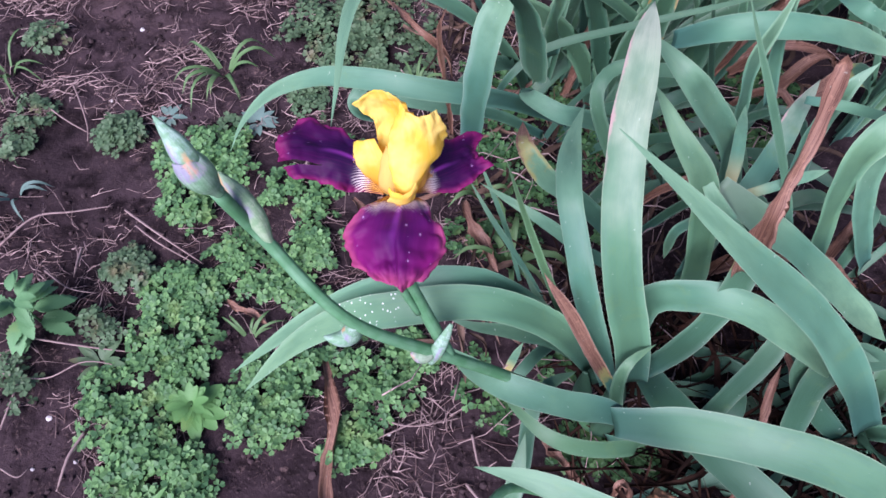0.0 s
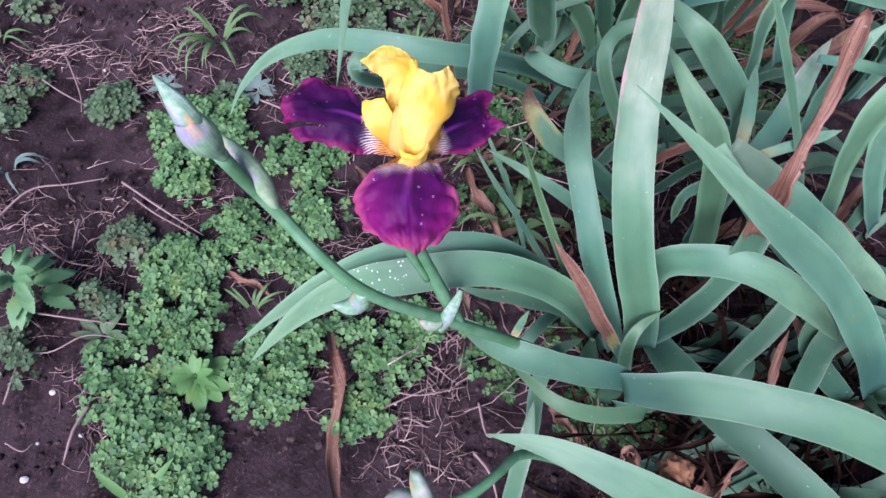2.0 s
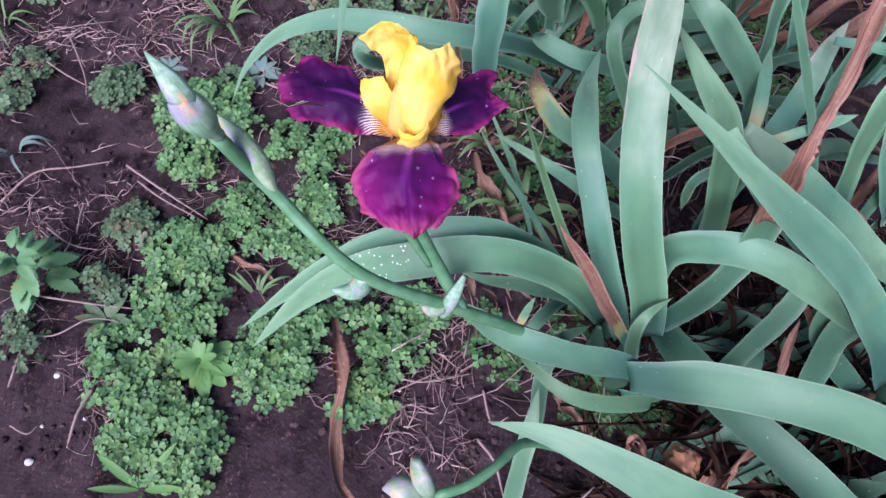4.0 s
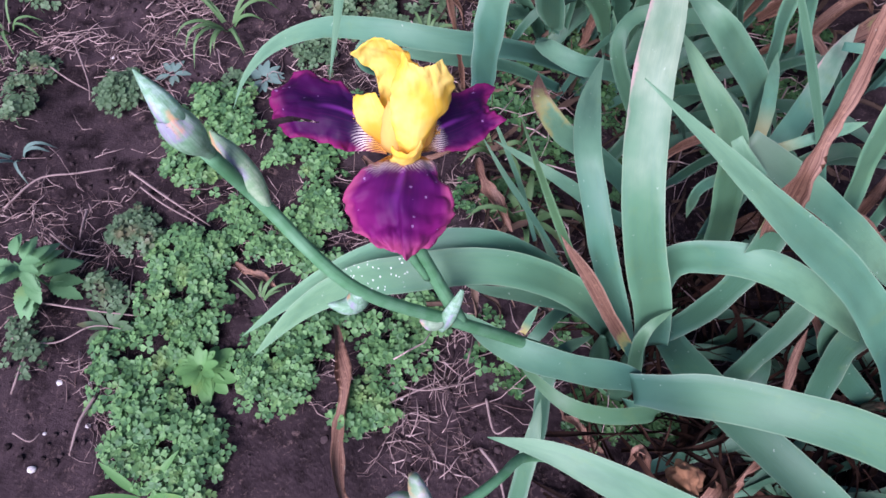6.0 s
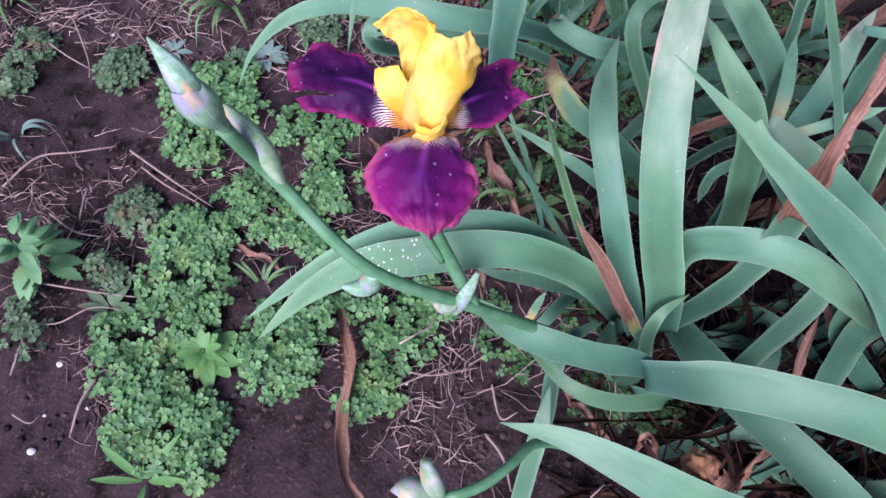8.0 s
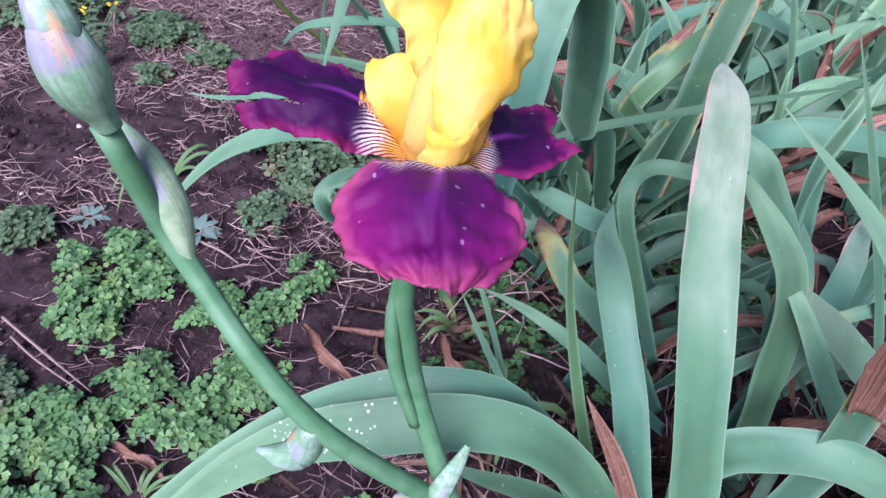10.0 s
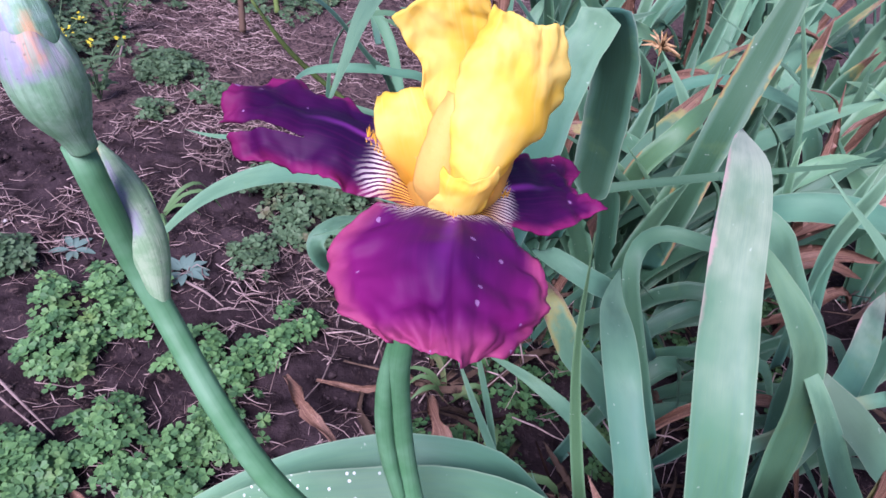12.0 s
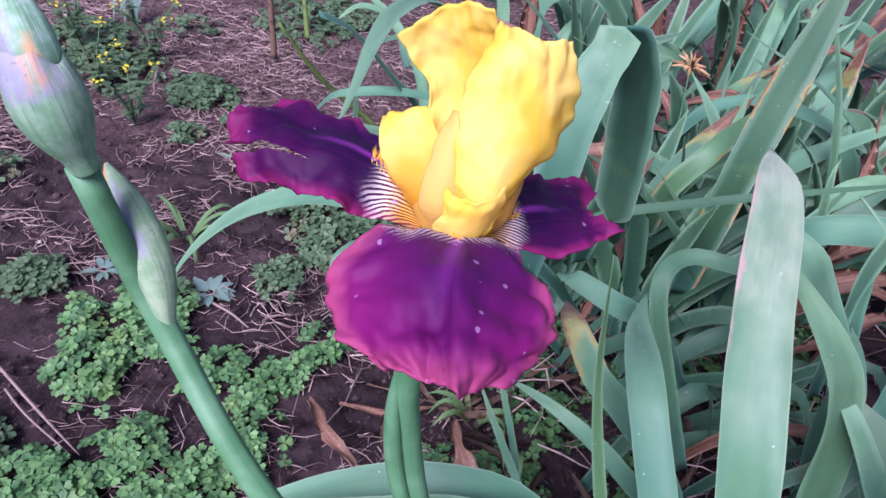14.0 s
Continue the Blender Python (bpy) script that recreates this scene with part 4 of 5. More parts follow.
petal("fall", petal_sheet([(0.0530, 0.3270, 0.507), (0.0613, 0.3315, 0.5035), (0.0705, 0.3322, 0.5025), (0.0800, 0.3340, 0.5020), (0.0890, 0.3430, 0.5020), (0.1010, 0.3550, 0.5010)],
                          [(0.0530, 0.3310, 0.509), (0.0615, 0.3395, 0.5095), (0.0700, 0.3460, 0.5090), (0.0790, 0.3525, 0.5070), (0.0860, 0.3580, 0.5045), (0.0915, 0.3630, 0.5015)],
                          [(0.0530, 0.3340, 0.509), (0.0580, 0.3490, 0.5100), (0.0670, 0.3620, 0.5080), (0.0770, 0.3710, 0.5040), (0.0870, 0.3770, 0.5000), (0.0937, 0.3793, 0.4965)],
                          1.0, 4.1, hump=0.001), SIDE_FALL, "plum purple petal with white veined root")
# the upright standards, the crested style arm between them and the claws that carry them
petal("standard", petal_sheet([(0.0410, 0.3340, 0.509), (0.0340, 0.3460, 0.5200), (0.0315, 0.3558, 0.5361), (0.0255, 0.3575, 0.5430), (0.0205, 0.3566, 0.5500)],
                              [(0.0440, 0.3340, 0.509), (0.0420, 0.3490, 0.5220), (0.0405, 0.3570, 0.5400), (0.0365, 0.3585, 0.5530), (0.0335, 0.3560, 0.5600)],
                              [(0.0470, 0.3340, 0.509), (0.0520, 0.3500, 0.5220), (0.0540, 0.3560, 0.5400), (0.0505, 0.3540, 0.5550), (0.0455, 0.3500, 0.5650)],
                              0.8, 1.0, bow=0.001), STANDARD, "ruffled bright yellow upright petal")
petal("standard", petal_sheet([(0.0480, 0.3260, 0.509), (0.0465, 0.3200, 0.5200), (0.0440, 0.3235, 0.5330), (0.0423, 0.3289, 0.5435), (0.0430, 0.3390, 0.5560), (0.0470, 0.3475, 0.5640)],
                              [(0.0500, 0.3270, 0.508), (0.0530, 0.3190, 0.5190), (0.0560, 0.3215, 0.5300), (0.0590, 0.3285, 0.5420), (0.0590, 0.3340, 0.5530), (0.0570, 0.3400, 0.5640)],
                              [(0.0520, 0.3260, 0.508), (0.0552, 0.3215, 0.5180), (0.0580, 0.3260, 0.5262), (0.0640, 0.3385, 0.5298), (0.0716, 0.3477, 0.5308), (0.0722, 0.3450, 0.5420), (0.0699, 0.3427, 0.5553), (0.0650, 0.3445, 0.5630)],
                              0.8, 4.4), STANDARD, "ruffled bright yellow upright petal")
petal("standard", petal_sheet([(0.0390, 0.3270, 0.509), (0.0310, 0.3300, 0.5160), (0.0227, 0.3352, 0.5248), (0.0205, 0.3465, 0.5301)],
                              [(0.0415, 0.3260, 0.510), (0.0360, 0.3265, 0.5185), (0.0305, 0.3325, 0.5285), (0.0260, 0.3440, 0.5345)],
                              [(0.0440, 0.3270, 0.510), (0.0420, 0.3280, 0.5200), (0.0390, 0.3340, 0.5300), (0.0322, 0.3440, 0.5365)],
                              0.9, 2.7, nu=40, nv=40), FLAP, "ruffled bright yellow upright petal")
petal("style_arm", petal_sheet([(0.0385, 0.3270, 0.509), (0.0355, 0.3262, 0.5190), (0.0368, 0.3295, 0.5310), (0.0405, 0.3360, 0.5420)],
                               [(0.0425, 0.3255, 0.509), (0.0410, 0.3228, 0.5190), (0.0412, 0.3260, 0.5310), (0.0432, 0.3330, 0.5430)],
                               [(0.0465, 0.3270, 0.509), (0.0475, 0.3250, 0.5200), (0.0475, 0.3285, 0.5320), (0.0475, 0.3350, 0.5430)],
                               0.5, 3.3, nu=30, nv=36), STYLE, "smooth apricot arch in the flower's middle")
petal("style_arm", petal_sheet([(0.0445, 0.3250, 0.509), (0.0410, 0.3180, 0.5150), (0.0412, 0.3152, 0.5215), (0.0440, 0.3170, 0.5300)],
                               [(0.0480, 0.3240, 0.509), (0.0488, 0.3150, 0.5145), (0.0492, 0.3120, 0.5205), (0.0500, 0.3130, 0.5310)],
                               [(0.0515, 0.3255, 0.509), (0.0560, 0.3185, 0.5165), (0.0580, 0.3175, 0.5235), (0.0575, 0.3190, 0.5330)],
                               1.3, 8.3, nu=44, nv=40), STANDARD, "frilled yellow crest at the flower's mouth")
petal("claw", petal_sheet([(0.0505, 0.3290, 0.507), (0.0540, 0.3290, 0.5150), (0.0580, 0.3350, 0.5270)],
                          [(0.0530, 0.3285, 0.507), (0.0580, 0.3285, 0.5150), (0.0625, 0.3360, 0.5270)],
                          [(0.0555, 0.3310, 0.506), (0.0601, 0.3303, 0.5138), (0.0627, 0.3371, 0.5195), (0.0639, 0.3452, 0.5232)],
                          0.3, 5.1, nu=24, nv=24), CLAW, "tan orange claw of the upright petal")
petal("claw", petal_sheet([(0.0365, 0.3280, 0.508), (0.0330, 0.3290, 0.5150), (0.0290, 0.3330, 0.5230)],
                          [(0.0395, 0.3260, 0.508), (0.0370, 0.3255, 0.5160), (0.0340, 0.3285, 0.5240)],
                          [(0.0430, 0.3265, 0.508), (0.0410, 0.3250, 0.5170), (0.0390, 0.3280, 0.5260)],
                          0.3, 6.3, nu=24, nv=24), CLAW, "deep orange claw of the upright petal")


def beard(root, out, n, seed):
    """Short orange hairs on a fall's root."""
    rng = random.Random(seed)
    verts, faces = [], []
    root, out = Vector(root), Vector(out)
    for _ in range(n):
        p = root + out * rng.random() + Vector((rng.uniform(-1, 1), rng.uniform(-1, 1), 0)) * 0.0022
        d = Vector((rng.uniform(-0.6, 0.6), rng.uniform(-0.6, 0.6), 1.4)).normalized() * rng.uniform(0.002, 0.0042)
        k = len(verts)
        for g in range(3):
            verts.append(p + Vector((math.cos(g * 2.1), math.sin(g * 2.1), 0)) * 0.00028)
        verts.append(p + d)
        faces += [(k, k + 1, k + 3), (k + 1, k + 2, k + 3), (k + 2, k, k + 3)]
    mesh_object("beard", verts, faces, BEARD, STALK_OB, "orange-yellow beard of fine hairs")


beard((0.0465, 0.321, 0.5135), (0.002, -0.0075, 0.0045), 130, 1)
beard((0.0285, 0.337, 0.515), (-0.009, 0.007, 0.0025), 90, 2)
beard((0.0560, 0.335, 0.509), (0.007, 0.006, 0.0005), 90, 3)


# ---- second stalk with a bud, low beside the leaves ----
LOW = tagged(new("iris_stalk"), "short curved green iris stalk with a pale pink-tipped bud", "iris", "irises in the bed")
stem("flower_stalk", [(0.259, 0.209, 0.050), (0.178, 0.211, 0.180), (0.134, 0.205, 0.250), (0.113, 0.186, 0.275), (0.090, 0.168, 0.285), (0.064, 0.158, 0.290)
     ], [0.005, 0.005, 0.0045, 0.004, 0.004], STALK, LOW)
stem("bud", [(0.059, 0.159, 0.285), (0.047, 0.160, 0.290), (0.035, 0.162, 0.295), (0.026, 0.161, 0.295)], [0.004, 0.0105, 0.010, 0.001], PAPERY, LOW, "round pale green bud", n=20, m=16)
stem("bud", [(0.060, 0.157, 0.285), (0.056, 0.166, 0.300), (0.053, 0.173, 0.308), (0.050, 0.181, 0.316)], [0.004, 0.009, 0.0088, 0.0045], PAPERY, LOW, "pointed papery bud, pink at its tip", n=20, m=14, squash=0.7)


# ---- weeds ----
def leaflet_fan(center, direction, normal, length, width, notch=0.15):
    """Five-cornered leaflet: vertices and faces."""
    s = normal.cross(direction).normalized()
    return [center, center + direction * length * 0.55 + s * width * 0.5 + normal * length * 0.08, center + direction * length + s * width * 0.26,
            center + direction * length * (1 - notch) - normal * length * 0.05, center + direction * length - s * width * 0.26,
            center + direction * length * 0.55 - s * width * 0.5 + normal * length * 0.08]


def weed_patch(name, spots, mat, label, size=0.0086, density=2.3, height=0.024, seed=1, category="weed"):
    """A mat of small three-part leaves; spots: x, y and radius of the round tufts that make it up."""
    rng = random.Random(seed)
    verts, faces = [], []
    for x, y, r in spots:
        r *= 0.74
        for _ in range(int(density * r * r / (size * size) * 1.6)):
            a, d = rng.uniform(0, 6.283), r * math.sqrt(rng.random())
            edge = 1 + 0.35 * noise.noise(Vector((x * 9 + math.cos(a) * 1.5, y * 9 + math.sin(a) * 1.5, seed)))
            px, py = x + math.cos(a) * d * edge, y + math.sin(a) * d * edge
            if noise.noise(Vector((px * 38, py * 38, seed * 3.1))) < -0.2 - 0.3 * (1 - d / r):
                continue
            h = height * (1 - 0.65 * (d / r) ** 2) * rng.uniform(0.55, 1.1) + 0.003
            c = Vector((px, py, ground_height(px, py) + h))
            n = Vector((rng.gauss(0, 0.26) + math.cos(a) * 0.3 * d / r, rng.gauss(0, 0.26) + math.sin(a) * 0.3 * d / r, 1)).normalized()
            turn = rng.uniform(0, 6.283)
            s = size * rng.uniform(0.6, 1.15)
            for k in range(3):
                g = turn + k * 2.094
                f = Vector((math.cos(g), math.sin(g), 0))
                f = (f - n * f.dot(n)).normalized()
                i = len(verts)
                verts += leaflet_fan(c, f, n, s, s * 1.05)
                faces += [(i, i + 1, i + 2, i + 3), (i, i + 3, i + 4, i + 5)]
            if rng.random() < 0.4:
                i = len(verts)
                q = Vector((px + rng.gauss(0, 0.004), py + rng.gauss(0, 0.004), ground_height(px, py) - 0.003))
                verts += [c, q, q + Vector((0.0009, 0.0004, 0))]
                faces.append((i, i + 1, i + 2))
    ob = mesh_object(name, verts, faces, mat, smooth=False)
    return tagged(ob, label, category, kind="stuff")


def simple_leaf(verts, faces, base, way, normal, length, width, droop=0.2, steps=5, fold=0.12, teeth=0.0, blunt=0.8):
    """A pointed oval leaf with a folded midrib, joined into the given lists."""
    side = normal.cross(way).normalized()
    k = len(verts)
    for i in range(steps + 1):
        v = i / steps
        h = width * 0.5 * math.sin(math.pi * min(1, 0.04 + v * 0.94)) ** blunt * (1 - teeth * (i % 2))
        c = base + way * (length * v) - normal * (droop * length * v * v)
        verts += [c - side * h + normal * h * fold * 2, c, c + side * h + normal * h * fold * 2]
    for i in range(steps):
        a = k + 3 * i
        faces += [(a, a + 1, a + 4, a + 3), (a + 1, a + 2, a + 5, a + 4)]


def leafy_weed(name, x, y, count, length, width, rise, mat, label, seed, layers=1, stem_height=0.0, category="weed", teeth=0.0, blunt=0.8, droop=(0.15, 0.4)):
    """A rosette or upright weed with broad leaves."""
    rng = random.Random(seed)
    top = tagged(new(name), label, category)
    z = ground_height(x, y)
    for k in range(count):
        lev = k % layers / max(1, layers - 1) if layers > 1 else 0
        a = k * 2.4 + rng.uniform(-0.3, 0.3)
        up = rise * rng.uniform(0.6, 1.2) + 0.35 * lev
        way = Vector((math.cos(a), math.sin(a), up)).normalized()
        nor = Vector((-math.cos(a) * up, -math.sin(a) * up, 1)).normalized()
        size = rng.uniform(0.75, 1.15) * (1 - 0.35 * lev)
        base = Vector((x, y, z + 0.004 + stem_height * (0.25 + 0.75 * lev))) + Vector((math.cos(a), math.sin(a), 0)) * (0.010 if stem_height > 0.03 else 0.004)
        verts, faces = [], []
        simple_leaf(verts, faces, base, way, nor, length * size, width * size, rng.uniform(*droop), 16 if teeth else 8, teeth=teeth, blunt=blunt)
        mesh_object("leaf", verts, faces, mat, top)
    if stem_height:
        stem("stem", [(x, y, z - 0.004), (x + 0.002, y, z + stem_height * 0.5), (x, y + 0.002, z + stem_height * 1.02)], [0.0018, 0.0016, 0.001], mat, top, n=6, m=6)
    return top


def grass_tuft(x, y, count, length, width, mat, label, seed, spread=0.9, name="grass_tuft"):
    rng = random.Random(seed)
    top = tagged(new(name), label, "grass")
    z = ground_height(x, y)
    for k in range(count):
        a = rng.uniform(0, 6.283)
        l = length * rng.uniform(0.55, 1.1)
        d = Vector((math.cos(a), math.sin(a), 0)) * spread
        p0 = Vector((x, y, z - 0.004)) + d * 0.006
        p1 = p0 + d * l * 0.35 + Vector((0, 0, l * 0.42))
        p2 = p0 + d * l * 0.75 + Vector((0, 0, l * 0.5))
        p3 = p0 + d * l * 1.05 + Vector((0, 0, l * rng.uniform(0.1, 0.4)))
        v, f, uv = strap([p0, p1, p2, p3], width * rng.uniform(0.7, 1.1), 0.6, 0, 0.0005, 10, (0.1, -0.3, 1), seed=k)
        mesh_object("blade", v, f, mat, top, uvs=uv)
    return top




def flowering_weed(x, y, height, seed, label="loose weed with pale leaves and small yellow flowers"):
    rng = random.Random(seed)
    top = tagged(new("flowering_weed"), label, "weed")
    z = ground_height(x, y)
    for k in range(9):
        a, l = rng.uniform(0, 6.283), height * rng.uniform(0.6, 1.1)
        tip = Vector((x + math.cos(a) * l * 0.45, y + math.sin(a) * l * 0.45, z + l))
        mid = Vector((x + math.cos(a) * l * 0.15, y + math.sin(a) * l * 0.15, z + l * 0.55))
        stem("stem", [(x, y, z - 0.004), mid, tip], [0.0014, 0.0012, 0.0008], DULL, top, n=6, m=5)
        for q in range(7):
            verts, faces = [], []
            g = rng.uniform(0, 6.283)
            base = Vector((x, y, z)).lerp(mid, rng.uniform(0.3, 1.0)) if q % 2 else mid.lerp(tip, rng.random())
            way = Vector((math.cos(g), math.sin(g), 0.3)).normalized()
            simple_leaf(verts, faces, base, way, Vector((-0.3 * math.cos(g), -0.3 * math.sin(g), 1)).normalized(), rng.uniform(0.012, 0.024), rng.uniform(0.006, 0.011))
            mesh_object("leaf", verts, faces, DULL, top)
        if k % 4 == 0:
            verts, faces = [], []
            for q in range(8):
                g = rng.uniform(0, 6.283)
                base = tip + Vector((rng.gauss(0, 0.005), rng.gauss(0, 0.005), rng.gauss(0, 0.003)))
                simple_leaf(verts, faces, base, Vector((math.cos(g), math.sin(g), 0.5)).normalized(), Vector((0, 0, 1)), 0.006, 0.005, steps=3)
            mesh_object("flower", verts, faces, FLOWERLET, top, "small yellow florets")
    return top


def dry_head(base, top_at, seed):
    """A withered flower head of thin curled shreds on a thin stem."""
    rng = random.Random(seed)
    thing = tagged(new("dry_flower"), "withered tan flower head on a thin green stem", "dead flower")
    base, top_at = Vector(base), Vector(top_at)
    stem("stem", [base, base.lerp(top_at, 0.5) + Vector((0.004, 0, 0)), top_at], [0.0012, 0.0011, 0.0009], STALK, thing, n=10, m=6)
    verts, faces = [], []
    for _ in range(26):
        d = Vector((rng.gauss(0, 1), rng.gauss(0, 1), rng.uniform(-0.4, 1.6))).normalized()
        l = rng.uniform(0.012, 0.032)
        e = top_at + d * l
        strand(verts, faces, [tuple(top_at), tuple(top_at.lerp(e, 0.5) + Vector((0, 0, 0.004))), tuple(e)], [0.0014, 0.002, 0.0008])
    mesh_object("withered_head", verts, faces, SHRED, thing)


SHRED = dry_material("dry_shreds", (0.30, 0.17, 0.07), (0.48, 0.33, 0.18), (0.16, 0.09, 0.05))


weed_patch("clover_patch", [(-0.276, 0.442, 0.055), (-0.302, 0.398, 0.055), (-0.256, 0.385, 0.060), (-0.304, 0.346, 0.060), (-0.342, 0.329, 0.045), (-0.339, 0.295, 0.050), (-0.295, 0.283, 0.055), (-0.263, 0.355, 0.050), (-0.255, 0.431, 0.040), (-0.244, 0.505, 0.045), (-0.220, 0.541, 0.040), (-0.261, 0.479, 0.040)], CLOVER, "dense low mat of small green three-part weed leaves", seed=3)
weed_patch("clover_patch", [(-0.291, 0.244, 0.055), (-0.244, 0.240, 0.050), (-0.220, 0.222, 0.050), (-0.262, 0.208, 0.060), (-0.305, 0.218, 0.040), (-0.226, 0.191, 0.050)], CLOVER, "dense low mat of small green three-part weed leaves", seed=4)
weed_patch("clover_patch", [(-0.179, 0.483, 0.045), (-0.150, 0.493, 0.045), (-0.124, 0.470, 0.040), (-0.198, 0.507, 0.035), (-0.099, 0.451, 0.035), (-0.147, 0.523, 0.030)], CLOVER, "low mat of small green three-part weed leaves", seed=5)
weed_patch("clover_patch", [(-0.110, 0.564, 0.050), (-0.103, 0.538, 0.045), (-0.123, 0.546, 0.035)], CLOVER, "round green tuft of small three-part leaves", seed=6)
weed_patch("clover_patch", [(-0.163, 0.311, 0.050), (-0.132, 0.333, 0.050), (-0.107, 0.356, 0.045), (-0.133, 0.298, 0.045), (-0.175, 0.338, 0.035), (-0.096, 0.378, 0.035), (-0.109, 0.320, 0.040), (-0.166, 0.367, 0.030)], CLOVER, "low mat of small green three-part weed leaves", seed=7)
weed_patch("clover_patch", [(-0.025, 0.382, 0.045), (0.011, 0.376, 0.050), (0.039, 0.385, 0.040), (0.007, 0.340, 0.045), (-0.029, 0.345, 0.030), (0.023, 0.407, 0.035), (-0.062, 0.387, 0.030)], CLOVER, "low mat of small green three-part weed leaves beside the stalk", seed=8)
weed_patch("clover_patch", [(-0.035, 0.277, 0.040), (-0.024, 0.297, 0.035), (-0.047, 0.263, 0.030), (-0.011, 0.271, 0.030)], CLOVER, "small green tuft of three-part leaves", seed=9)
weed_patch("clover_patch", [(-0.363, 0.503, 0.045), (-0.346, 0.483, 0.040), (-0.375, 0.490, 0.030)], DULL, "dull green low tuft of lobed leaves", seed=10)
weed_patch("clover_patch", [(-0.437, 0.721, 0.045), (-0.420, 0.706, 0.035), (-0.448, 0.715, 0.035)], DULL, "dull green low tuft of lobed leaves", seed=11)
weed_patch("clover_patch", [(-0.310, 0.627, 0.050), (-0.287, 0.600, 0.050), (-0.334, 0.665, 0.040), (-0.275, 0.658, 0.050), (-0.264, 0.689, 0.040), (-0.302, 0.707, 0.045), (-0.234, 0.660, 0.035), (-0.356, 0.684, 0.030), (-0.254, 0.720, 0.030), (-0.282, 0.573, 0.035), (-0.317, 0.590, 0.030)], CLOVER, "loose mat of green lobed weed leaves", seed=12)
weed_patch("clover_patch", [(-0.173, 0.639, 0.040), (-0.139, 0.627, 0.045), (-0.186, 0.620, 0.030), (-0.115, 0.633, 0.035), (-0.094, 0.658, 0.030), (-0.078, 0.698, 0.040)], CLOVER, "loose mat of green lobed weed leaves", seed=13)
weed_patch("clover_patch", [(-0.152, 0.784, 0.040), (-0.453, 0.324, 0.040), (-0.477, 0.351, 0.030), (-0.573, 0.756, 0.050), (-0.576, 0.713, 0.050), (-0.602, 0.904, 0.050), (-0.583, 0.672, 0.030), (-0.381, 0.417, 0.035), (-0.358, 0.402, 0.030)], DULL, "scattered dull green weed seedlings", seed=14, density=1.6)
weed_patch("clover_patch", [(-0.126, 0.930, 0.090), (-0.077, 0.896, 0.090), (-0.035, 0.947, 0.100), (-0.168, 0.965, 0.070), (-0.045, 0.851, 0.060), (-0.100, 0.860, 0.060), (0.005, 0.889, 0.070), (-0.200, 0.926, 0.040), (-0.087, 0.995, 0.080)], DULL, "spreading dull green weeds at the edge of the irises", seed=15, density=1.5, size=0.010)
weed_patch("clover_patch", [(0.274, 0.286, 0.050), (0.234, 0.284, 0.050), (0.314, 0.288, 0.040), (0.118, 0.346, 0.040), (0.133, 0.319, 0.030), (0.151, 0.751, 0.080), (0.132, 0.872, 0.070), (0.203, 0.841, 0.080), (0.277, 0.737, 0.080), (0.365, 0.795, 0.080), (0.445, 0.889, 0.080), (0.241, 0.950, 0.070), (0.547, 0.859, 0.080), (0.294, 0.612, 0.060), (0.134, 0.689, 0.060), (0.200, 0.654, 0.060), (0.428, 0.675, 0.050), (0.335, 0.446, 0.030), (0.089, 0.565, 0.050), (0.152, 0.569, 0.060), (0.217, 0.394, 0.040), (0.110, 0.389, 0.035), (0.519, 0.740, 0.060), (0.448, 0.767, 0.060)], SHADED_WEED, "green weeds growing through the iris leaves", seed=16, density=1.6)
weed_patch("clover_patch", [(-0.430, 1.214, 0.070), (-0.401, 1.205, 0.060), (-0.451, 1.216, 0.060)], DULL, "low cushion of grey-green weed on bare soil", seed=17)
weed_patch("clover_patch", [(-0.331, 1.151, 0.045), (-0.317, 1.151, 0.040), (-0.400, 1.085, 0.040), (-0.413, 1.071, 0.035)], DULL, "low cushion of grey-green weed on bare soil", seed=18)
weed_patch("clover_patch", [(-0.687, 1.327, 0.120), (-0.629, 1.277, 0.100), (-0.575, 1.253, 0.100), (-0.541, 1.459, 0.070), (-0.665, 1.211, 0.080), (-0.351, 1.590, 0.150), (-0.292, 1.655, 0.120)], DULL, "far loose weeds with pale leaves", seed=19, density=1.5, size=0.011)
weed_patch("clover_patch", [(-0.298, 0.470, 0.050), (-0.268, 0.465, 0.050), (-0.243, 0.476, 0.040), (-0.298, 0.453, 0.050)], CLOVER, "low mat of green lobed weed leaves", seed=20)
weed_patch("clover_patch", [(-0.438, 0.731, 0.040), (-0.416, 0.717, 0.035), (-0.162, 0.803, 0.035), (-0.151, 0.817, 0.030), (-0.268, 0.740, 0.030)], DULL, "low green weed tuft", seed=21)
leafy_weed("broad_leaved_weed", -0.458, 0.417, 36, 0.040, 0.025, 0.15, NETTLE, "fresh green nettle-like weed with toothed leaves", 31, 7, 0.085, teeth=0.22, droop=(0.3, 0.8))
leafy_weed("rosette_weed", -0.236, 0.317, 30, 0.034, 0.017, 0.4, LIME, "bright green rosette of small oval leaves", 32, 2, 0.02, blunt=0.5)
leafy_weed("seedling", -0.278, 0.168, 5, 0.055, 0.009, 0.9, LIME, "fresh seedling with long narrow leaves", 33)
leafy_weed("grey_seedling", -0.230, 0.752, 12, 0.024, 0.010, 0.4, GREY, "small grey-green seedling with a star of leaves", 34)
leafy_weed("grey_seedling", -0.370, 0.759, 7, 0.022, 0.009, 0.3, GREY, "small grey-green seedling with a star of leaves", 35)
leafy_weed("grey_seedling", -0.363, 0.365, 10, 0.03, 0.010, 0.8, DULL, "small dull green seedling", 36)
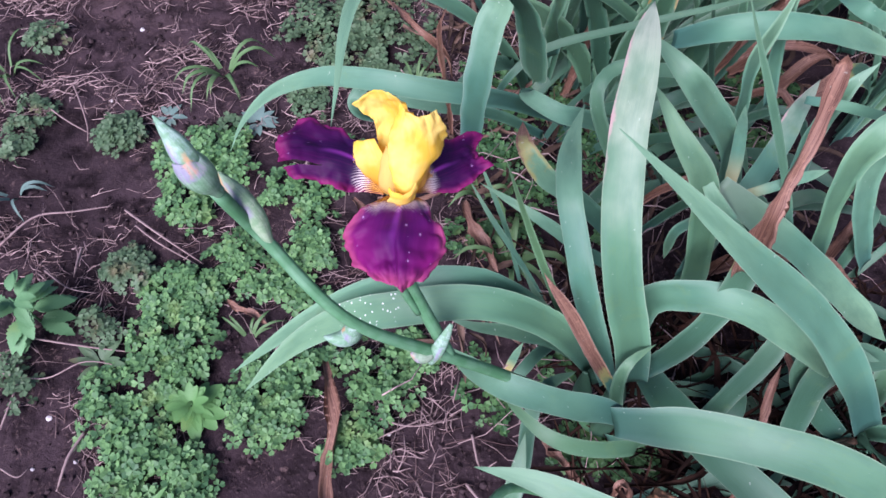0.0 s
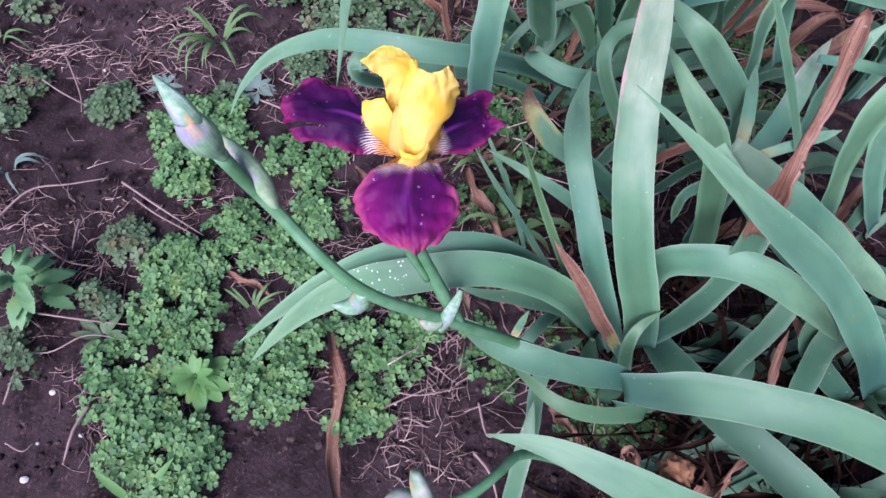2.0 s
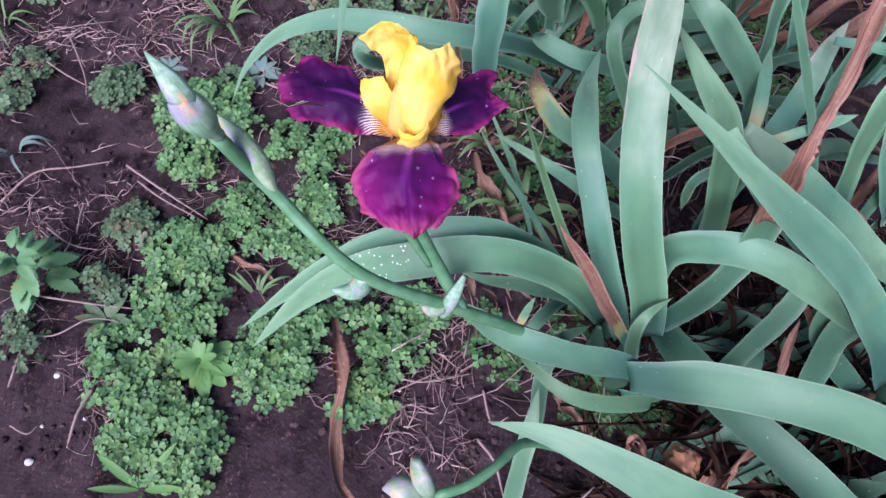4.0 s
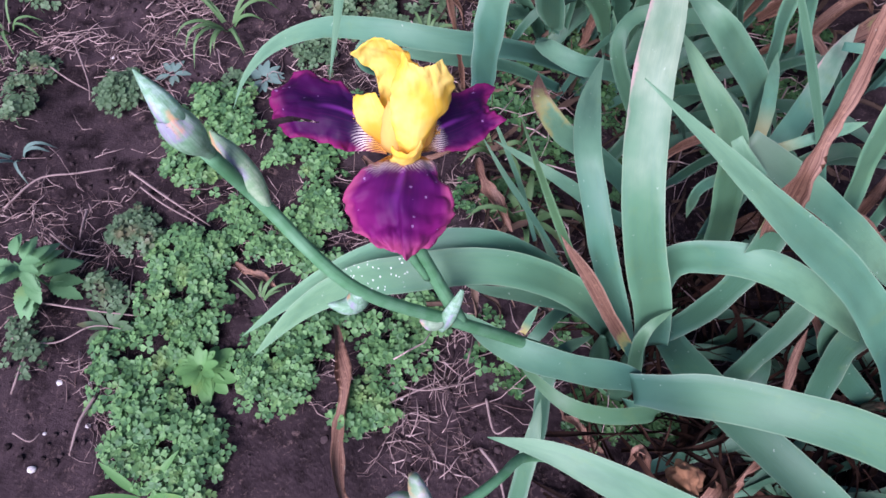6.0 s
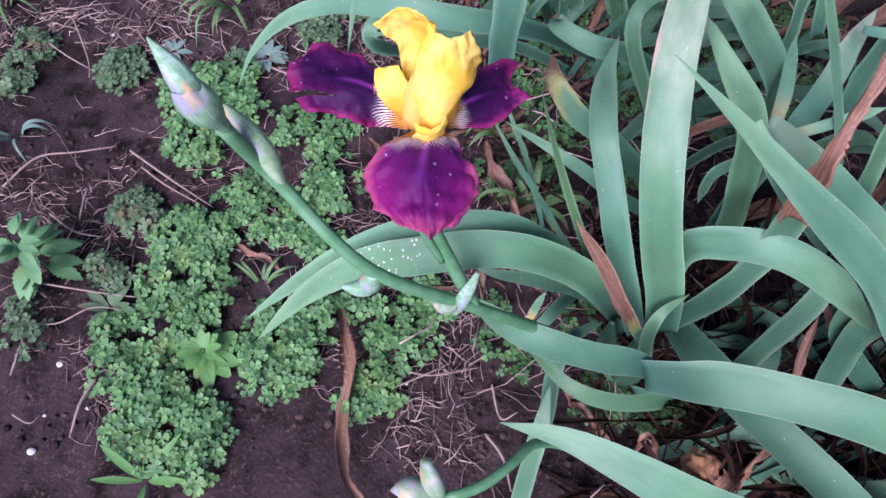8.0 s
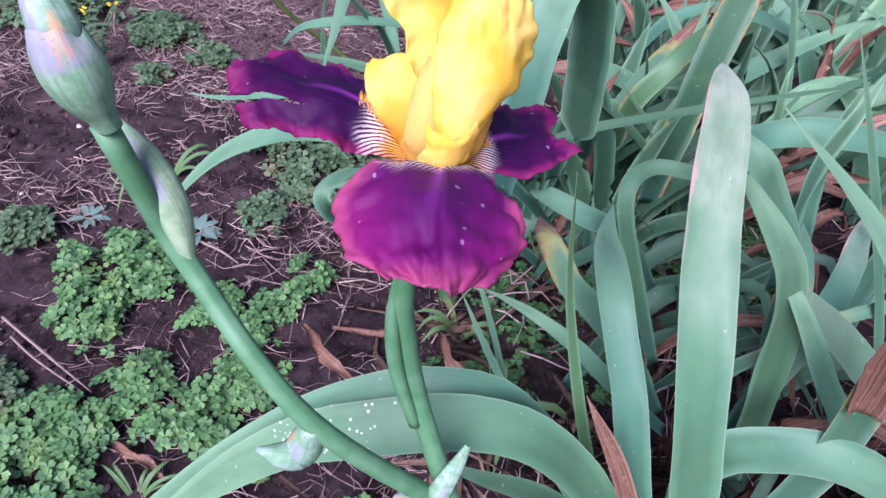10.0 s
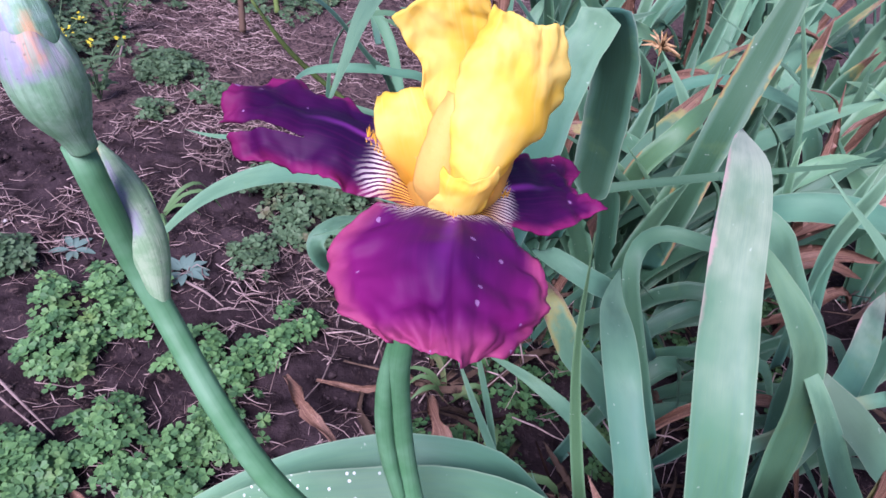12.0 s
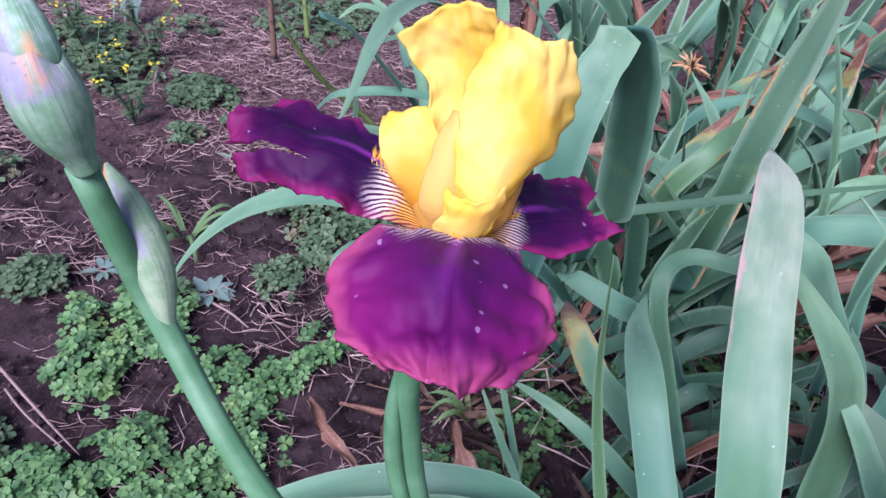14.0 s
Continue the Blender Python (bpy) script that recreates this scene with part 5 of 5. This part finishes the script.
grass_tuft(-0.303, 0.854, 13, 0.085, 0.006, GRASS, "pale green tuft of spreading grass on bare soil", 41)
grass_tuft(-0.644, 0.830, 8, 0.09, 0.005, GRASS, "small green tuft of grass", 42)
grass_tuft(-0.565, 0.612, 5, 0.06, 0.006, GREY, "few grey-green blades of grass", 43)
grass_tuft(-0.183, 0.408, 6, 0.05, 0.005, GRASS, "few blades of grass among straw", 44)
grass_tuft(-0.654, 1.432, 9, 0.13, 0.010, GREY, "young iris shoots with grey-green blades", 45, 0.35)
grass_tuft(0.153, 0.531, 9, 0.12, 0.009, GRASS, "green grass tuft among the irises", 46, 0.6)
grass_tuft(0.112, 0.638, 9, 0.10, 0.007, GRASS, "green grass tuft among the irises", 47, 0.6)
grass_tuft(0.004, 0.841, 7, 0.09, 0.006, GRASS, "green grass tuft by the path", 48, 0.6)
flowering_weed(-0.591, 1.168, 0.1, 70)
flowering_weed(-0.495, 1.098, 0.09, 71)
flowering_weed(-0.557, 1.302, 0.12, 72)
flowering_weed(-0.669, 1.259, 0.12, 73)


# ---- straw, twigs and litter on the soil ----
def strand(verts, faces, pts, radii):
    """A thin three-sided stalk through pts, joined into the given lists."""
    k = len(verts)
    dx, dy = pts[-1][0] - pts[0][0], pts[-1][1] - pts[0][1]
    l = math.hypot(dx, dy) or 1.0
    sx, sy = -dy / l, dx / l
    for (x, y, z), r in zip(pts, radii):
        verts += [(x + sx * r, y + sy * r, z), (x, y, z + r * 1.6), (x - sx * r, y - sy * r, z)]
    for i in range(len(pts) - 1):
        a = k + 3 * i
        faces += [(a, a + 1, a + 4, a + 3), (a + 1, a + 2, a + 5, a + 4), (a + 2, a, a + 3, a + 5)]
    faces += [(k, k + 2, k + 1), (k + 3 * len(pts) - 3, k + 3 * len(pts) - 2, k + 3 * len(pts) - 1)]


BARE = [(-0.155, 0.237, 0.07), (-0.092, 0.214, 0.06), (-0.169, 0.198, 0.06), (-0.415, 0.227, 0.06)]


def straw_field(name, boxes, mat, label, seed, lengths=(0.012, 0.06), radii=(0.00022, 0.0008), lift=0.006):
    rng = random.Random(seed)
    verts, faces = [], []
    for x0, y0, x1, y1, count in boxes:
        for _ in range(count):
            x, y = rng.uniform(x0, x1), rng.uniform(y0, y1)
            if noise.noise(Vector((x * 7, y * 7, seed))) + 0.5 * noise.noise(Vector((x * 31, y * 31, seed))) < rng.uniform(-0.25, 0.25):
                continue
            if any((x - p) ** 2 + (y - q) ** 2 < r * r for p, q, r in BARE):
                continue
            a, l = rng.gauss(0.6, 1.1), rng.uniform(*lengths)
            b = rng.gauss(0, 0.5)
            pts = []
            for k in range(4):
                g = (k / 3 - 0.5) * l
                px = x + math.cos(a) * g - math.sin(a) * b * g * g / l + rng.gauss(0, 0.03) * l
                py = y + math.sin(a) * g + math.cos(a) * b * g * g / l + rng.gauss(0, 0.03) * l
                pts.append((px, py, ground_height(px, py) + 0.001 + rng.uniform(0, lift)))
            r = rng.uniform(*radii)
            strand(verts, faces, pts, [r, r * 1.1, r * 0.9, r * 0.5])
    ob = mesh_object(name, verts, faces, mat)
    return tagged(ob, label, "straw", kind="stuff")


def litter_field(name, boxes, mat, label, seed, lengths=(0.05, 0.2), widths=(0.005, 0.016), lift=0.03):
    """Withered strap leaves that lie about under the plants."""
    rng = random.Random(seed)
    verts, faces = [], []
    for x0, y0, x1, y1, count in boxes:
        for _ in range(count):
            x, y = rng.uniform(x0, x1), rng.uniform(y0, y1)
            a, l = rng.uniform(0, 6.283), rng.uniform(*lengths)
            pts, b = [], rng.gauss(0, 0.7)
            for k in range(4):
                g = (k / 3 - 0.5) * l
                px = x + math.cos(a) * g - math.sin(a) * b * g * g / l
                py = y + math.sin(a) * g + math.cos(a) * b * g * g / l
                pts.append((px, py, ground_height(px, py) + 0.002 + rng.uniform(0, lift)))
            v, f, _ = strap(pts, rng.uniform(*widths), 0.4, rng.uniform(-60, 60), 0.0006, 9, (0.1, -0.2, 1), wave=0.6, seed=rng.randint(0, 999), keel=0.3)
            k = len(verts)
            verts.extend(v)
            faces.extend(tuple(i + k for i in q) for q in f)
    ob = mesh_object(name, verts, faces, mat)
    return tagged(ob, label, "dead leaves", kind="stuff")


straw_field("straw", [(-1.1, 0.2, 0.1, 1.6, 17000), (-1.3, 0.9, 0.3, 2.8, 15000)], STRAW, "broken dry straw and roots scattered over the soil", 5, (0.006, 0.048), (0.0002, 0.0008))
straw_field("straw", [(-0.9, 0.2, 0.1, 1.5, 240)], TWIG, "longer pale straws lying on the soil", 8, (0.04, 0.12), (0.0004, 0.0009), 0.012)
straw_field("straw", [(0.0, 0.1, 1.0, 1.2, 1300)], STRAW, "broken dry straw under the iris leaves", 11, (0.03, 0.11), (0.0004, 0.0011), 0.05)
litter_field("leaf_litter", [(0.02, 0.40, 0.45, 1.0, 150), (0.3, 0.50, 1.0, 1.3, 110), (0.0, 0.9, 1.5, 2.4, 160)], LITTER, "withered brown iris leaves on the soil", 21, (0.04, 0.16), (0.0025, 0.010), 0.03)
litter_field("leaf_litter", [(0.22, 0.08, 0.74, 0.50, 420)], SHADED_LITTER, "tangle of dead leaves under the clump, darkened for the shade there", 22, (0.06, 0.2), (0.002, 0.008), 0.09)


def crumb_field(boxes, seed):
    """Loose crumbs and small clods of soil."""
    rng = random.Random(seed)
    base = bmesh.new()
    bmesh.ops.create_icosphere(base, subdivisions=1, radius=1.0)
    shape = [v.co.copy() for v in base.verts]
    tris = [tuple(v.index for v in f.verts) for f in base.faces]
    base.free()
    verts, faces = [], []
    for x0, y0, x1, y1, count in boxes:
        for _ in range(count):
            x, y = rng.uniform(x0, x1), rng.uniform(y0, y1)
            if noise.noise(Vector((x * 5, y * 5, seed))) < -0.1:
                continue
            r = 0.0012 + 0.0042 * rng.random() ** 3
            k = len(verts)
            z = ground_height(x, y) + r * 0.3
            for s in shape:
                q = r * rng.uniform(0.7, 1.25)
                verts.append((x + s.x * q, y + s.y * q, z + s.z * q * 0.8))
            faces.extend(tuple(i + k for i in t) for t in tris)
    tagged(mesh_object("soil_crumbs", verts, faces, CRUMB, smooth=False), "loose dark crumbs of soil", "soil", kind="stuff")


CRUMB = dry_material("soil_crumb", (0.02, 0.014, 0.015), (0.075, 0.052, 0.054), (0.015, 0.010, 0.010))
crumb_field([(-0.8, 0.2, 0.15, 1.3, 4500), (0.0, 0.15, 0.5, 0.7, 900), (-1.0, 1.2, 0.2, 2.0, 1500)], 77)


def ground_strap(name, pts, w, label, category):
    v, f, uv = strap(pts, w, 0.3, 0, 0.0008, 24, (0.0, -0.3, 1), wave=0.8, seed=len(label) + int(w * 1e4), keel=0.4, fray=0.6, foot=0.5)
    tagged(mesh_object(name, v, f, blade_material(dead=1), None, "", uv), label, category)


def twig(pts, r, label="thin pale dry twig lying on the soil", mat=TWIG):
    v, f, uv = tube(pts, [r, r * 0.9, r * 0.8, r * 0.4], 18, 6)
    tagged(mesh_object("twig", v, f, mat, None, "", uv), label, "twig")


ground_strap("dead_leaf", [(-0.078, 0.378, 0.020), (-0.064, 0.337, 0.030), (-0.053, 0.298, 0.030), (-0.056, 0.260, 0.025), (-0.056, 0.222, 0.030), (-0.044, 0.180, 0.040), (-0.012, 0.154, 0.050)], 0.0165, "long curled reddish-brown dead leaf on bare soil", "dead leaf")
ground_strap("dead_leaf", [(0.086, 0.602, 0.050), (0.106, 0.553, 0.050), (0.137, 0.506, 0.030)], 0.017, "broad withered tan leaf fallen beside the stalks", "dead leaf")
ground_strap("dead_leaf", [(-0.220, 0.456, 0.008), (-0.187, 0.441, 0.012), (-0.157, 0.425, 0.008)], 0.01, "short flat dry leaf on the soil", "dead leaf")
ground_strap("dead_leaf", [(-0.068, 0.615, 0.020), (-0.027, 0.564, 0.030), (0.008, 0.539, 0.020)], 0.013, "curled tan dead leaf on the soil", "dead leaf")
ground_strap("dead_leaf", [(-0.035, 0.623, 0.010), (0.015, 0.616, 0.020), (0.074, 0.642, 0.015)], 0.008, "narrow pale dead leaf on the soil", "dead leaf")
ground_strap("dead_leaf", [(-0.041, 0.916, 0.100), (0.013, 0.832, 0.130), (0.053, 0.828, 0.080), (0.062, 0.829, 0.030)], 0.012, "withered pinkish leaf hanging over the weeds", "dead leaf")
ground_strap("dead_leaf", [(0.192, 0.293, 0.030), (0.217, 0.263, 0.030), (0.243, 0.241, 0.020)], 0.012, "brown dead leaf under the iris leaves", "dead leaf")
ground_strap("dead_leaf", [(0.415, 0.237, 0.040), (0.423, 0.303, 0.080), (0.442, 0.367, 0.120)], 0.011, "broad withered reddish leaf standing under the clump", "dead leaf")
ground_strap("dead_leaf", [(0.450, 0.380, 0.120), (0.484, 0.349, 0.080), (0.518, 0.316, 0.040)], 0.012, "withered reddish leaf under the clump", "dead leaf")
ground_strap("dead_leaf", [(0.364, 0.193, 0.050), (0.364, 0.217, 0.100), (0.395, 0.240, 0.100)], 0.009, "broad withered leaf under the clump", "dead leaf")
ground_strap("dead_leaf", [(0.263, 0.228, 0.040), (0.272, 0.240, 0.070), (0.288, 0.220, 0.040)], 0.01, "curled tan dead leaf", "dead leaf")
twig([(-0.527, 0.804, 0.010), (-0.498, 0.758, 0.015), (-0.482, 0.725, 0.010), (-0.477, 0.702, 0.006)], 0.0014)
twig([(-0.553, 0.759, 0.010), (-0.512, 0.731, 0.014), (-0.472, 0.713, 0.006)], 0.0014)
twig([(-0.546, 0.522, 0.008), (-0.509, 0.565, 0.014), (-0.456, 0.576, 0.015), (-0.407, 0.591, 0.010)], 0.0016)
twig([(-0.367, 0.561, 0.010), (-0.326, 0.533, 0.016), (-0.268, 0.506, 0.008)], 0.0014)
twig([(-0.455, 0.391, 0.010), (-0.400, 0.384, 0.014), (-0.350, 0.381, 0.010), (-0.320, 0.379, 0.010)], 0.0014)
twig([(-0.483, 0.344, 0.010), (-0.422, 0.339, 0.014), (-0.376, 0.361, 0.020), (-0.330, 0.360, 0.010)], 0.0012)
twig([(-0.358, 0.278, 0.006), (-0.366, 0.247, 0.012), (-0.371, 0.209, 0.006)], 0.0022)
twig([(-0.431, 0.522, 0.010), (-0.425, 0.492, 0.020), (-0.432, 0.481, 0.006)], 0.0019)
twig([(-0.461, 0.276, 0.006), (-0.454, 0.302, 0.015), (-0.457, 0.347, 0.006)], 0.0015)
twig([(-0.445, 0.231, 0.006), (-0.420, 0.222, 0.010), (-0.412, 0.233, 0.006)], 0.0012)
twig([(-0.472, 0.487, 0.008), (-0.426, 0.459, 0.020), (-0.393, 0.457, 0.010)], 0.0014)
twig([(0.105, 0.241, 0.006), (0.124, 0.216, 0.015), (0.135, 0.181, 0.006)], 0.0019)
twig([(-0.005, 0.312, 0.010), (0.036, 0.302, 0.020), (0.095, 0.317, 0.010)], 0.0012)
twig([(-0.009, 0.285, 0.010), (0.036, 0.305, 0.020), (0.062, 0.322, 0.010)], 0.0012)
twig([(0.109, 0.296, 0.020), (0.120, 0.258, 0.020), (0.138, 0.264, 0.030)], 0.0015)
twig([(-0.221, 0.734, 0.006), (-0.190, 0.719, 0.010), (-0.165, 0.706, 0.006)], 0.0019)
twig([(-0.390, 0.587, 0.006), (-0.323, 0.542, 0.020), (-0.262, 0.509, 0.006)], 0.0019)
twig([(-0.528, 1.263, 0.006), (-0.496, 1.180, 0.020), (-0.490, 1.168, 0.006)], 0.0025)


def pebble(x, y, r, seed):
    rng = random.Random(seed)
    bm = bmesh.new()
    bmesh.ops.create_icosphere(bm, subdivisions=2, radius=r)
    z = ground_height(x, y)
    for v in bm.verts:
        v.co = v.co * (1 + 0.25 * noise.noise(v.co * (1.2 / r) + Vector((seed, 0, 0))))
        v.co = Vector((x + v.co.x * 1.2, y + v.co.y, z + v.co.z * 0.7 + r * 0.35))
    me = bpy.data.meshes.new("pebble")
    bm.to_mesh(me)
    bm.free()
    me.materials.append(PEBBLE)
    tagged(new("pebble", me), "small pale pebble on the soil", "pebble", "pebbles on the soil")


pebble(-0.411, 0.294, 0.0035, 1)
pebble(-0.371, 0.287, 0.0028, 2)
pebble(-0.372, 0.296, 0.0028, 3)
pebble(-0.364, 0.245, 0.0028, 4)
pebble(-0.411, 0.233, 0.0021, 5)
pebble(-0.414, 0.192, 0.0042, 6)
pebble(-0.337, 0.463, 0.0028, 7)
pebble(-0.468, 0.786, 0.0028, 8)
pebble(-0.456, 0.935, 0.0035, 9)
pebble(-0.113, 0.381, 0.0021, 10)
pebble(0.010, 0.294, 0.0021, 11)
pebble(-0.381, 0.758, 0.0028, 12)
pebble(-0.371, 0.769, 0.0028, 13)


def spent_flower(x, y, z):
    """A shrivelled brown flower head on a thin stalk."""
    top = tagged(new("spent_flower"), "shrivelled orange-brown spent iris flower on a short stalk", "dead flower")
    bm = bmesh.new()
    bmesh.ops.create_icosphere(bm, subdivisions=4, radius=0.0095)
    for v in bm.verts:
        q = v.co.normalized()
        v.co = q * 0.0095 * (1 + 0.45 * noise.noise(q * 2.3) + 0.25 * abs(noise.noise(q * 6)) + 0.1 * noise.noise(q * 14))
        v.co = Vector((x + v.co.x * 1.1, y + v.co.y * 1.3 - 0.2 * v.co.z, z + v.co.z))
    me = bpy.data.meshes.new("withered_head")
    bm.to_mesh(me)
    bm.free()
    me.materials.append(SPENT)
    me.polygons.foreach_set("use_smooth", [True] * len(me.polygons))
    new("withered_head", me).parent = top
    stem("stem", [(x + 0.06, y + 0.02, 0.0), (x + 0.04, y + 0.01, z * 0.5), (x + 0.006, y, z - 0.004)], [0.005, 0.0045, 0.004], STALK, top)


SPENT = dry_material("spent_petal", (0.23, 0.115, 0.06), (0.32, 0.17, 0.09), (0.12, 0.05, 0.03))
spent_flower(0.244, 0.188, 0.300)
dry_head((0.335, 1.043, 0.100), (0.320, 1.069, 0.270), 91)
twig([(-0.095, 1.180, 0.010), (-0.129, 1.162, 0.050), (-0.166, 1.128, 0.098), (-0.200, 1.090, 0.155), (-0.236, 1.050, 0.232)], 0.0045, "bent green dry stalk, brown at its end, leaning over the soil", WILTED)
twig([(-0.357, 1.394, 0.004), (-0.363, 1.406, 0.050), (-0.369, 1.416, 0.085), (-0.376, 1.430, 0.140)], 0.0070, "upright brown withered stalk", LITTER)
twig([(-0.321, 1.507, 0.004), (-0.328, 1.517, 0.030), (-0.333, 1.525, 0.055), (-0.343, 1.540, 0.100)], 0.0060, "upright yellowing stalk, dark at its top", WILTED)


# ---- more irises further along the bed ----
def iris_fan(x, y, turn, count, height, seed, label="blue-green iris clump with arching sword leaves"):
    rng = random.Random(seed)
    top = plant(label)
    z = ground_height(x, y)
    for k in range(count):
        a = turn + (k - (count - 1) / 2) / max(1, count - 1) * rng.uniform(1.6, 2.4)
        lean = math.sin(a - turn) * 0.75 + rng.uniform(-0.12, 0.12)
        h = height * rng.uniform(0.65, 1.1)
        out = Vector((math.cos(turn), math.sin(turn), 0))
        cross = Vector((-math.sin(turn), math.cos(turn), 0)) * rng.uniform(-0.3, 0.3)
        p0 = Vector((x, y, z - 0.01)) + out * lean * 0.03
        bow = rng.uniform(0.05, 0.75)
        pts = []
        for q in (0, 0.2, 0.4, 0.6, 0.8, 1.0):
            pts.append(p0 + out * (lean * h * (0.35 * q + 0.75 * q * q)) + cross * (h * q * q) + Vector((0, 0, h * (1.12 * q - bow * (0.25 + abs(lean)) * q ** 3))))
        withered = rng.random() < 0.06
        blade(top, pts, rng.uniform(0.02, 0.034), 0.4, rng.uniform(-40, 40), fade=0.8 if rng.random() < 0.12 else 2.0, dead=1 if withered else 0, n=18, deep=rng.choice((0.0, 0.3, 0.6, 0.9)), olive=rng.choice((0.0, 0.0, 0.4)))


for i, (x, y, turn, count, height) in enumerate([
    (0.66, 0.78, 0.8, 8, 0.4), (0.20, 0.84, 0.5, 8, 0.34), (0.30, 0.82, 0.1, 8, 0.34), (0.42, 0.84, 0.4, 8, 0.34), (0.40, 1.12, 0.1, 8, 0.36), (0.72, 0.95, 0.1, 8, 0.42), (0.56, 0.33, 0.9, 7, 0.22), (0.60, 0.16, 0.2, 7, 0.24), (0.46, 0.20, -0.5, 6, 0.16), (0.55, 0.92, 0.1, 9, 0.42), (0.30, 0.98, -0.3, 8, 0.36), (0.78, 0.34, 0.9, 7, 0.36), (0.95, 0.75, 0.2, 8, 0.45),
    (0.12, 1.20, 0.2, 8, 0.34), (0.48, 1.32, 0.5, 9, 0.42), (0.85, 1.25, -0.2, 9, 0.45), (0.25, 1.62, 0.1, 9, 0.4), (0.65, 1.75, 0.4, 9, 0.45),
    (1.20, 1.20, 0.3, 9, 0.45), (1.05, 1.75, 0.0, 9, 0.45), (0.05, 1.95, 0.3, 8, 0.4), (0.42, 2.15, -0.2, 9, 0.45), (0.90, 2.25, 0.2, 9, 0.45),
    (1.40, 2.10, 0.1, 9, 0.45), (0.34, 0.90, 0.4, 8, 0.30), (0.46, 0.96, -0.1, 8, 0.34), (0.60, 1.05, 0.5, 8, 0.36), (0.30, 1.15, 0.2, 8, 0.30), (0.52, 1.15, 0.9, 8, 0.34), (0.70, 1.12, -0.3, 8, 0.38), (0.24, 1.32, 0.3, 8, 0.32), (0.62, 1.40, 0.1, 9, 0.4), (0.38, 1.46, 0.6, 9, 0.36), (0.82, 1.05, 0.6, 8, 0.4), (1.50, 1.55, 0.5, 9, 0.45), (0.20, 2.60, 0.0, 9, 0.45), (0.70, 2.75, 0.3, 9, 0.45), (1.30, 2.75, 0.2, 9, 0.45),
    (1.85, 2.40, 0.0, 9, 0.45), (-0.35, 2.55, 0.2, 6, 0.3), (1.90, 3.1, 0.2, 9, 0.45), (0.62, 1.24, 0.2, 9, 0.36), (0.78, 1.42, 0.5, 9, 0.38), (0.72, 1.58, -0.2, 9, 0.38), (0.90, 1.50, 0.3, 9, 0.4), (0.52, 1.50, 0.7, 9, 0.36), (0.95, 3.2, 0.1, 9, 0.45)]):
    iris_fan(x, y, turn, count, height, 100 + i)
